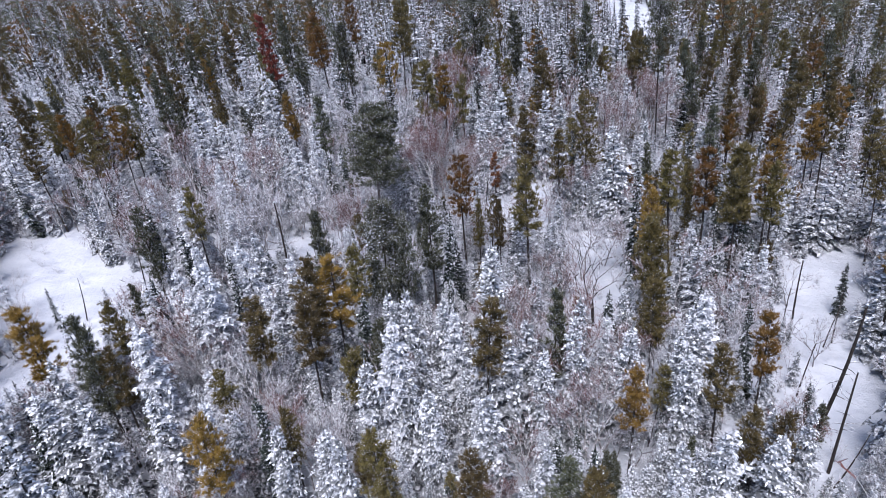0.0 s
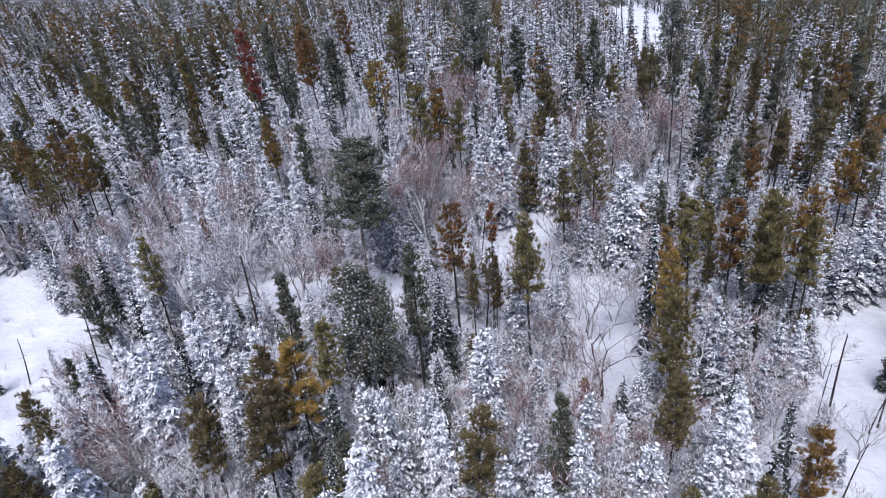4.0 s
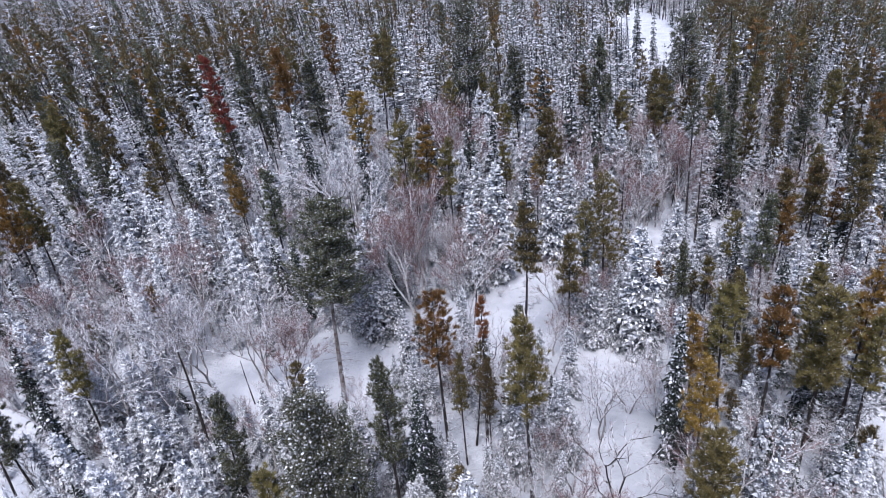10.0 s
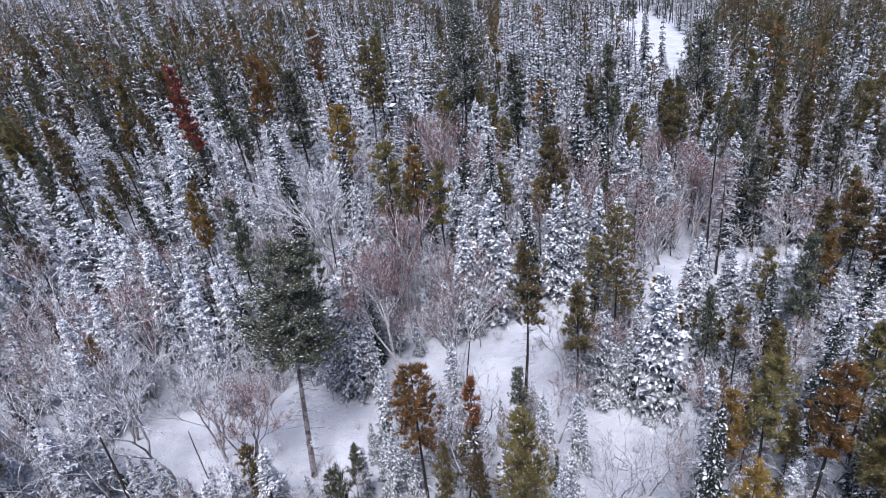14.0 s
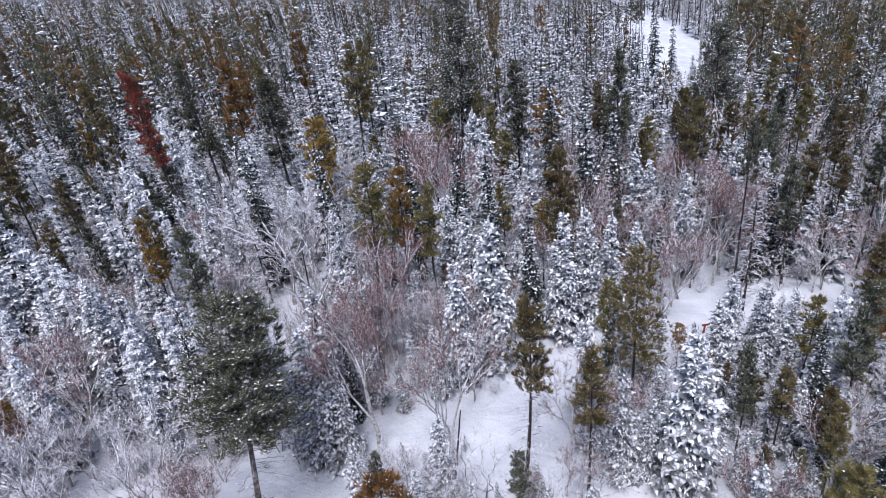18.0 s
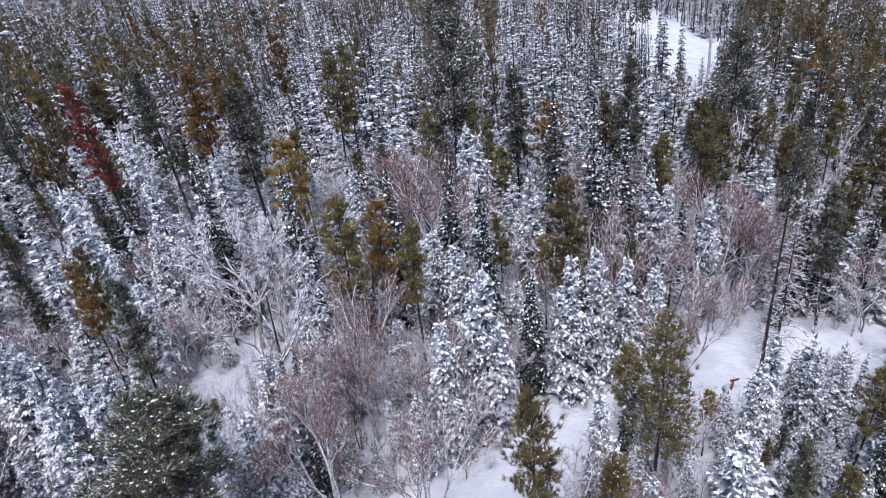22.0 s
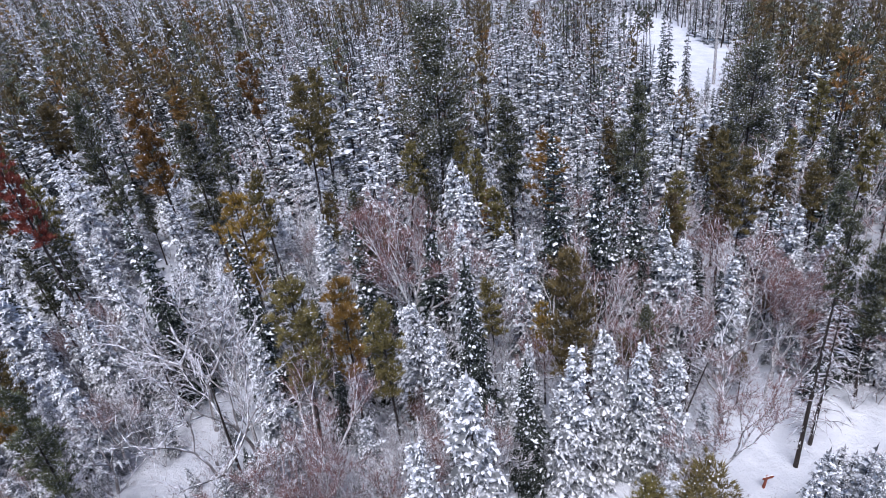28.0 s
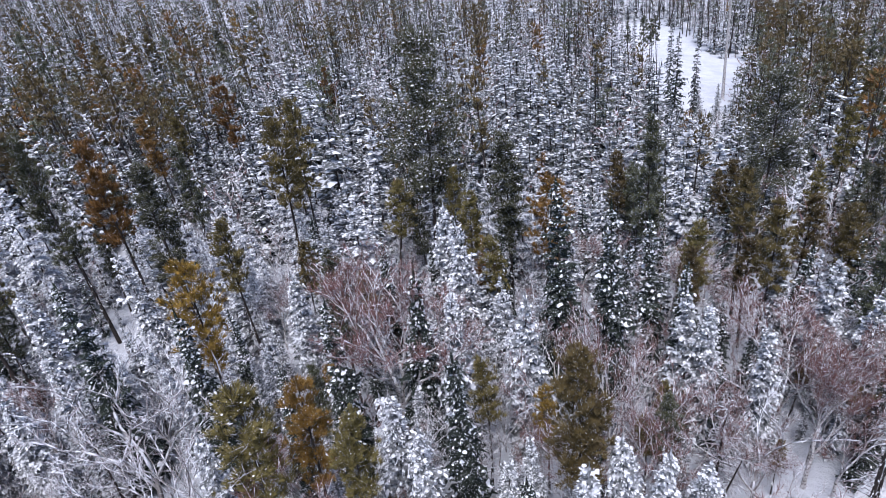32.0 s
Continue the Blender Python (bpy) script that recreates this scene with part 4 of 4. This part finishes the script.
pine_full.plant(-40.8, 111.5, 14.1, wide=0.9)
pine.plant(-22.3, 124.3, 14.0)
pine_gold.plant(-7.9, 142.9, 13.5)

# ---- leafless trees, dead trunks and the tall trees at the far clearing ----
leaner.plant(-14.3, 52.9, 11.3, lean=12, lean_to=180)
leaner.plant(-17.3, 50.4, 8.9, lean=2, lean_to=0)
leaner.plant(-11.7, 54.8, 9.5, lean=7, lean_to=180)
thicket.plant(-9.8, 54.5, 9.2, lean=10, lean_to=0)
leaner.plant(-40.6, 69.2, 6.9, lean=9, lean_to=180)
leaner.plant(-30.7, 64.2, 10.8, lean=13, lean_to=0)
leaner.plant(-20.3, 49.7, 10.1, lean=3, lean_to=0)
leaner.plant(-7.0, 73.2, 12.6, lean=2, lean_to=0)
thicket.plant(-0.4, 69.2, 11.8, lean=2, lean_to=180, wide=0.6, label="dense upright leafless birch with red-brown twigs")
leaner.plant(-9.7, 80.3, 13.1, lean=4, lean_to=0)
birch.plant(20.6, 87.5, 7.9, lean=16, lean_to=0)
leaner.plant(25.8, 79.0, 11.4, lean=21, lean_to=180)
pine_tall.plant(47.8, 162.6, 15.4, lean=9, lean_to=180)
pine_tall.plant(44.6, 168.8, 13.6, lean=9, lean_to=180)
fir.plant(46.2, 195.2, 12.4, lean=8, lean_to=180)
fir.plant(50.3, 197.3, 8.8)
spruce.plant(50.8, 150.5, 7.2, lean=14, lean_to=180)
alder.plant(29.8, 42.9, 5.5, lean=11, lean_to=180)
alder.plant(27.9, 35.3, 5.5, lean=7, lean_to=180)
alder.plant(25.4, 35.9, 4.7, lean=10, lean_to=180)
fir.plant(33.3, 41.3, 5.3, lean=7, lean_to=180)
snag.plant(28.5, 39.7, 6.7, lean=4, lean_to=180)
snag.plant(30.3, 37.8, 5.1)

# ---- dead trunks, a leaning dead birch and the lone forked tree ----
snag.plant(27.6, 39.5, 4.3, lean=2, lean_to=180)
snag.plant(25.0, 32.2, 4.6, lean=4)
snag.plant(22.9, 27.1, 11.5, lean=2, lean_to=180, label="tall dark dead trunk with bare branch stubs and snow")
snag.plant(23.3, 25.4, 7.9, lean=4, lean_to=180)
snag.plant(23.0, 24.3, 4.6, lean=7)
snag.plant(29.8, 37.3, 4.2, lean=9)
snag.plant(-12.6, 53.5, 4.4, lean=3, lean_to=180)
snag.plant(-14.0, 47.7, 9.6, lean=3, lean_to=180, label="tall dark dead trunk with bare branch stubs and snow")
snag.plant(-11.2, 55.7, 4.3, lean=18, lean_to=180, label="short dead trunk leaning over the snow")
snag.plant(22.1, 77.9, 6.5, lean=9)
snag.plant(22.3, 79.7, 8.1)
snag.plant(-12.6, 82.3, 7.5, lean=2)
snag.plant(-12.5, 63.6, 7.0, lean=3)
snag.plant(-6.9, 76.3, 8.0, lean=2, lean_to=180)
snag.plant(-32.2, 45.3, 4.4, lean=4)
snag.plant(-26.1, 45.0, 6.5, lean=3)
snag.plant(4.7, 58.5, 6.6, lean=4)
pole.plant(-30.0, 121.1, 12.0, lean=32, lean_to=180)
forked.plant(12.0, 41.7, 7.6)
pine_tall.plant(27.3, 75.2, 18.2, wide=0.85, label="tall thin pine beside the trail sign with a broad head")


def sign_post(x, y):
    """A low wooden trail sign: a post with a pointed board across its head."""
    ob = tagged(new("trail_sign"), "small red-brown wooden trail sign standing in deep snow", "sign")
    ob.matrix_basis = pose(x, y, ground_z(x, y) - 0.1, 0, 0, 12)

    def part(name, bm, mat):
        me = bpy.data.meshes.new(name)
        bm.to_mesh(me)
        bm.free()
        me.materials.append(mat)
        o = new(name, me)
        o.parent = ob
        return o

    bm = bmesh.new()
    bmesh.ops.create_cube(bm, size=1.0, matrix=Matrix.Translation((0, 0, 0.6)) @ Matrix.Diagonal((0.13, 0.13, 1.2, 1)))
    bmesh.ops.bevel(bm, geom=bm.edges[:], offset=0.015, segments=1, affect="EDGES")
    part("post", bm, SIGN)
    bm = bmesh.new()
    edge = [(-0.36, -0.11), (0.28, -0.11), (0.42, 0.0), (0.28, 0.11), (-0.36, 0.11)]
    face = bm.faces.new([bm.verts.new((a, -0.07, 1.10 + b)) for a, b in edge])
    out = bmesh.ops.extrude_face_region(bm, geom=[face])
    bmesh.ops.translate(bm, verts=[v for v in out["geom"] if isinstance(v, bmesh.types.BMVert)], vec=(0, -0.05, 0))
    bmesh.ops.recalc_face_normals(bm, faces=bm.faces[:])
    part("board", bm, SIGN)
    b = Build()
    rng = random.Random(3)
    for a in (-0.25, -0.02, 0.2):
        b.lump(rng, Vector((a, -0.09, 1.22)), Vector((1, 0, 0)), Vector((0, 1, 0)), UP, 0.16, 0.05, 0.05)
    o = new("snow_cap", mesh_from("sign_snow", *b.arrays()[:2], [SNOW]))
    o.parent = ob


sign_post(26.0, 73.6)


# ---- the rest of the wood ----
def blend_at(x, y):
    """Shares of spruce, fir, olive pine, golden pine, green pine, birch, alder, thicket and rimed spruce at a place."""
    n1 = noise.noise(Vector((x * 0.045, y * 0.045, 11.0)))
    n2 = noise.noise(Vector((x * 0.06, y * 0.06, 23.0)))
    s, f, po, pg, pe, b, a, t = 4.4, 0.7, 0.22, 0.09, 0.12, 0.75, 1.1, 1.0
    if x < -22 and y > 66:
        po, pg, pe = 1.5, 0.4, 0.7
    if x < -45 or y > 170:
        po, pe, t = 0.9, 0.6, 1.2
    if x > 18 and 34 < y < 66:
        po, pg = 1.3, 0.3
    if x > 34 and y > 75:
        po, pe = 0.45, 0.3
    if -26 < x < 8 and 55 < y < 82:
        b, a, t, s, po = 1.6, 2.8, 1.0, 3.4, 0.12
    if -18 < x < 26 and 15 < y < 44:
        s, b, po = 6.0, 0.5, 0.6
    if -6 < x < 30 and 84 < y < 125:
        s, po, b, f = 5.5, 0.3, 1.2, 1.1
    if x > 20 and 78 < y < 112:
        s, f, b, po, pe = s * 0.6, f + 1.2, b + 1.0, po + 0.2, pe + 0.3
    if x < -8 and 60 < y < 110:
        s, po, pg = s * 2.3, po * 0.45, pg * 0.5
    if y > 108:
        s, b, a, t = s * 2.2, b * 0.7, a * 0.35, t * 0.5
    s *= 1 + 0.9 * n1
    b *= 1 - 0.9 * n1
    po *= 1 + 1.1 * n2
    if x > 55 and y > 105:
        po, pe, pg = 2.0, 1.3, 0.3
    if y > 125:
        f, po, pe = f + 1.4, po * 1.3, pe * 1.3
    if y > 170:
        f, po, pe, b = f + 2.0, po * 1.6, pe * 1.6, b + 1.6
    rime = 0.6 if x < -6 and 20 < y < 112 else 0.12
    return s * (1 - rime), f, po, pg, pe, b, a, t, s * rime


KINDS = (spruce, fir, pine, pine_gold, pine_green, birch, alder, shrub, rimed)
TALL = ((8.0, 2.2), (9.5, 1.8), (12.0, 1.4), (11.5, 1.5), (12.0, 1.5), (8.0, 1.5), (6.0, 1.4), (3.0, 0.8), (8.0, 2.0))
LIMIT = (240, 130, 190, 70, 80, 150, 210, 250, 290)


def open_behind(x, y, h):
    """The height that keeps the gaps and the standing trees behind a place in view from the flight line."""
    d = Vector((x - 4, 32.0)).normalized()
    cap = h
    for k in range(1, 9):
        s = 1.5 * k
        if s * 0.95 > cap:
            break
        if openness(x + d.x * s, y + d.y * s, 0.8) > 0.75:
            cap = min(cap, 0.95 * s)
            break
    for px, py, ph in STANDING:
        dx, dy = px - x, py - y
        if not -1 < dy < 12 or abs(dx) > 10:
            continue
        ahead, aside = dx * d.x + dy * d.y, abs(dx * d.y - dy * d.x)
        if aside < 1.6 and ahead > 0:
            cap = min(cap, 0.75 * ahead + 0.36 * ph)
    return cap


STANDING = []


def fill_wood():
    rng = random.Random(5)
    cell = {}

    def free(x, y, gap):
        ci, cj = int(x // 4), int(y // 4)
        for i in (-1, 0, 1):
            for j in (-1, 0, 1):
                for px, py in cell.get((ci + i, cj + j), ()):
                    if (px - x) ** 2 + (py - y) ** 2 < gap * gap:
                        return False
        return True

    def put(x, y):
        cell.setdefault((int(x // 4), int(y // 4)), []).append((x, y))

    for x, y, h in PLANTED:
        put(x, y)
        STANDING.append((x, y, h))
    stand = [[] for _ in KINDS]
    # the stretch of wood that the flight passes nearest, then its surroundings, then the far woods
    for tries, y0, y1, gap in ((10000, 18, 70, 1.1), (12000, 70, 112, 1.15), (20000, 112, 175, 1.3), (20000, 175, 270, 1.8), (18000, 270, 470, 2.9)):
        for _ in range(tries):
            y = rng.uniform(y0, y1)
            half = 27 + 0.80 * (y - 20)
            x = rng.uniform(-half, half) - 0.02 * y + 2
            o = openness(x, y)
            if o > 0.02 and rng.random() < 0.35 + o:
                continue
            if not free(x, y, gap * rng.uniform(0.8, 1.5)):
                continue
            i = rng.choices(range(len(KINDS)), blend_at(x, y))[0]
            if y > 180 and i == 7:
                continue
            h = max(1.5, rng.gauss(*TALL[i])) * (1.0 if rng.random() < 0.75 else rng.uniform(0.45, 0.8)) * (1.0 if y < 112 else 1.2)
            if 100 < y < 200:
                for q in range(1, 16):
                    if 22 < x < 75 and openness(x * (1 + 0.0085 * 4 * q), y + 4 * q, 0.9) > 0.7:
                        h = min(h, 0.26 * 4 * q + 1.0)
                        break
                if h < 1.5:
                    continue
            if y < 125:
                h = open_behind(x, y, h)
                if h < 1.2:
                    continue
                if h < 4.0 and i != 7:
                    i = rng.choice((0, 8, 7))
            put(x, y)
            stand[i].append((x, y, h))
    behind = [[] for _ in KINDS]
    for _ in range(5000):
        x, y = rng.uniform(-85, 85), rng.uniform(-70, 60)
        half = 27 + 0.80 * (y - 20)
        if (y > 18 and abs(x + 0.02 * y - 2) < half) or openness(x, y) > 0.3 or not free(x, y, 1.9 * rng.uniform(0.8, 1.4)):
            continue
        i = rng.choices(range(len(KINDS)), blend_at(x, y))[0]
        put(x, y)
        behind[i].append((x, y, max(1.5, rng.gauss(*TALL[i]))))
    words = ("snow-laden spruces", "dark firs", "olive pines", "golden pines", "green pines", "bare birches", "frosted bare trees", "frosted thickets", "rimed spruces")
    for k, limit, places, past, w in zip(KINDS, LIMIT, stand, behind, words):
        places.sort(key=lambda p: math.hypot(p[0] - 4, p[1] - min(max(p[1] - 25, 0), 56)))
        near = [p for p in places if p[1] < 112]
        for x, y, h in near[:limit]:
            lx, ly = rng.gauss(-slant(x, y), 2.5), rng.gauss(0, 2.5)
            k.plant(x, y, h, lean=math.hypot(lx, ly), lean_to=math.degrees(math.atan2(ly, lx)), wide=rng.uniform(0.85, 1.2))
        if k in (spruce, rimed):
            k.gather(near[limit:limit + 190], 0.62, "close_wood_" + k.name, "close-standing " + w + " between the nearer trees", 6)
            limit += 190
        k.gather(near[limit:], 0.5, "wood_edge_" + k.name, "standing " + w + " of the wood, close together in snow")
        k.gather([p for p in places if 112 <= p[1] < 175], 0.30, "distant_wood_" + k.name, "distant " + w + " of the snowy wood")
        k.gather([p for p in places if p[1] >= 175], 0.12, "far_wood_" + k.name, "far-off " + w + " on the snowy plain")
        k.gather(past, 0.30, "outer_wood_" + k.name, "outlying " + w + " round the flight's start")
    low = []
    for cx, cy, a, b, turn in CLEARINGS:
        for _ in range(int(a * b * 0.9) if cy < 110 else 0):
            x, y = cx + rng.uniform(-a, a), cy + rng.uniform(-a, a)
            if openness(x, y) > 0.3 and free(x, y, 0.7) and rng.random() < 0.45 + 0.5 * noise.noise(Vector((x * 0.2, y * 0.2, 31))):
                low.append((x, y, rng.uniform(0.4, 1.5)))
    shrub.gather(low, 0.7, "low_brush", "low bare twigs poking out of the open snow")


fill_wood()
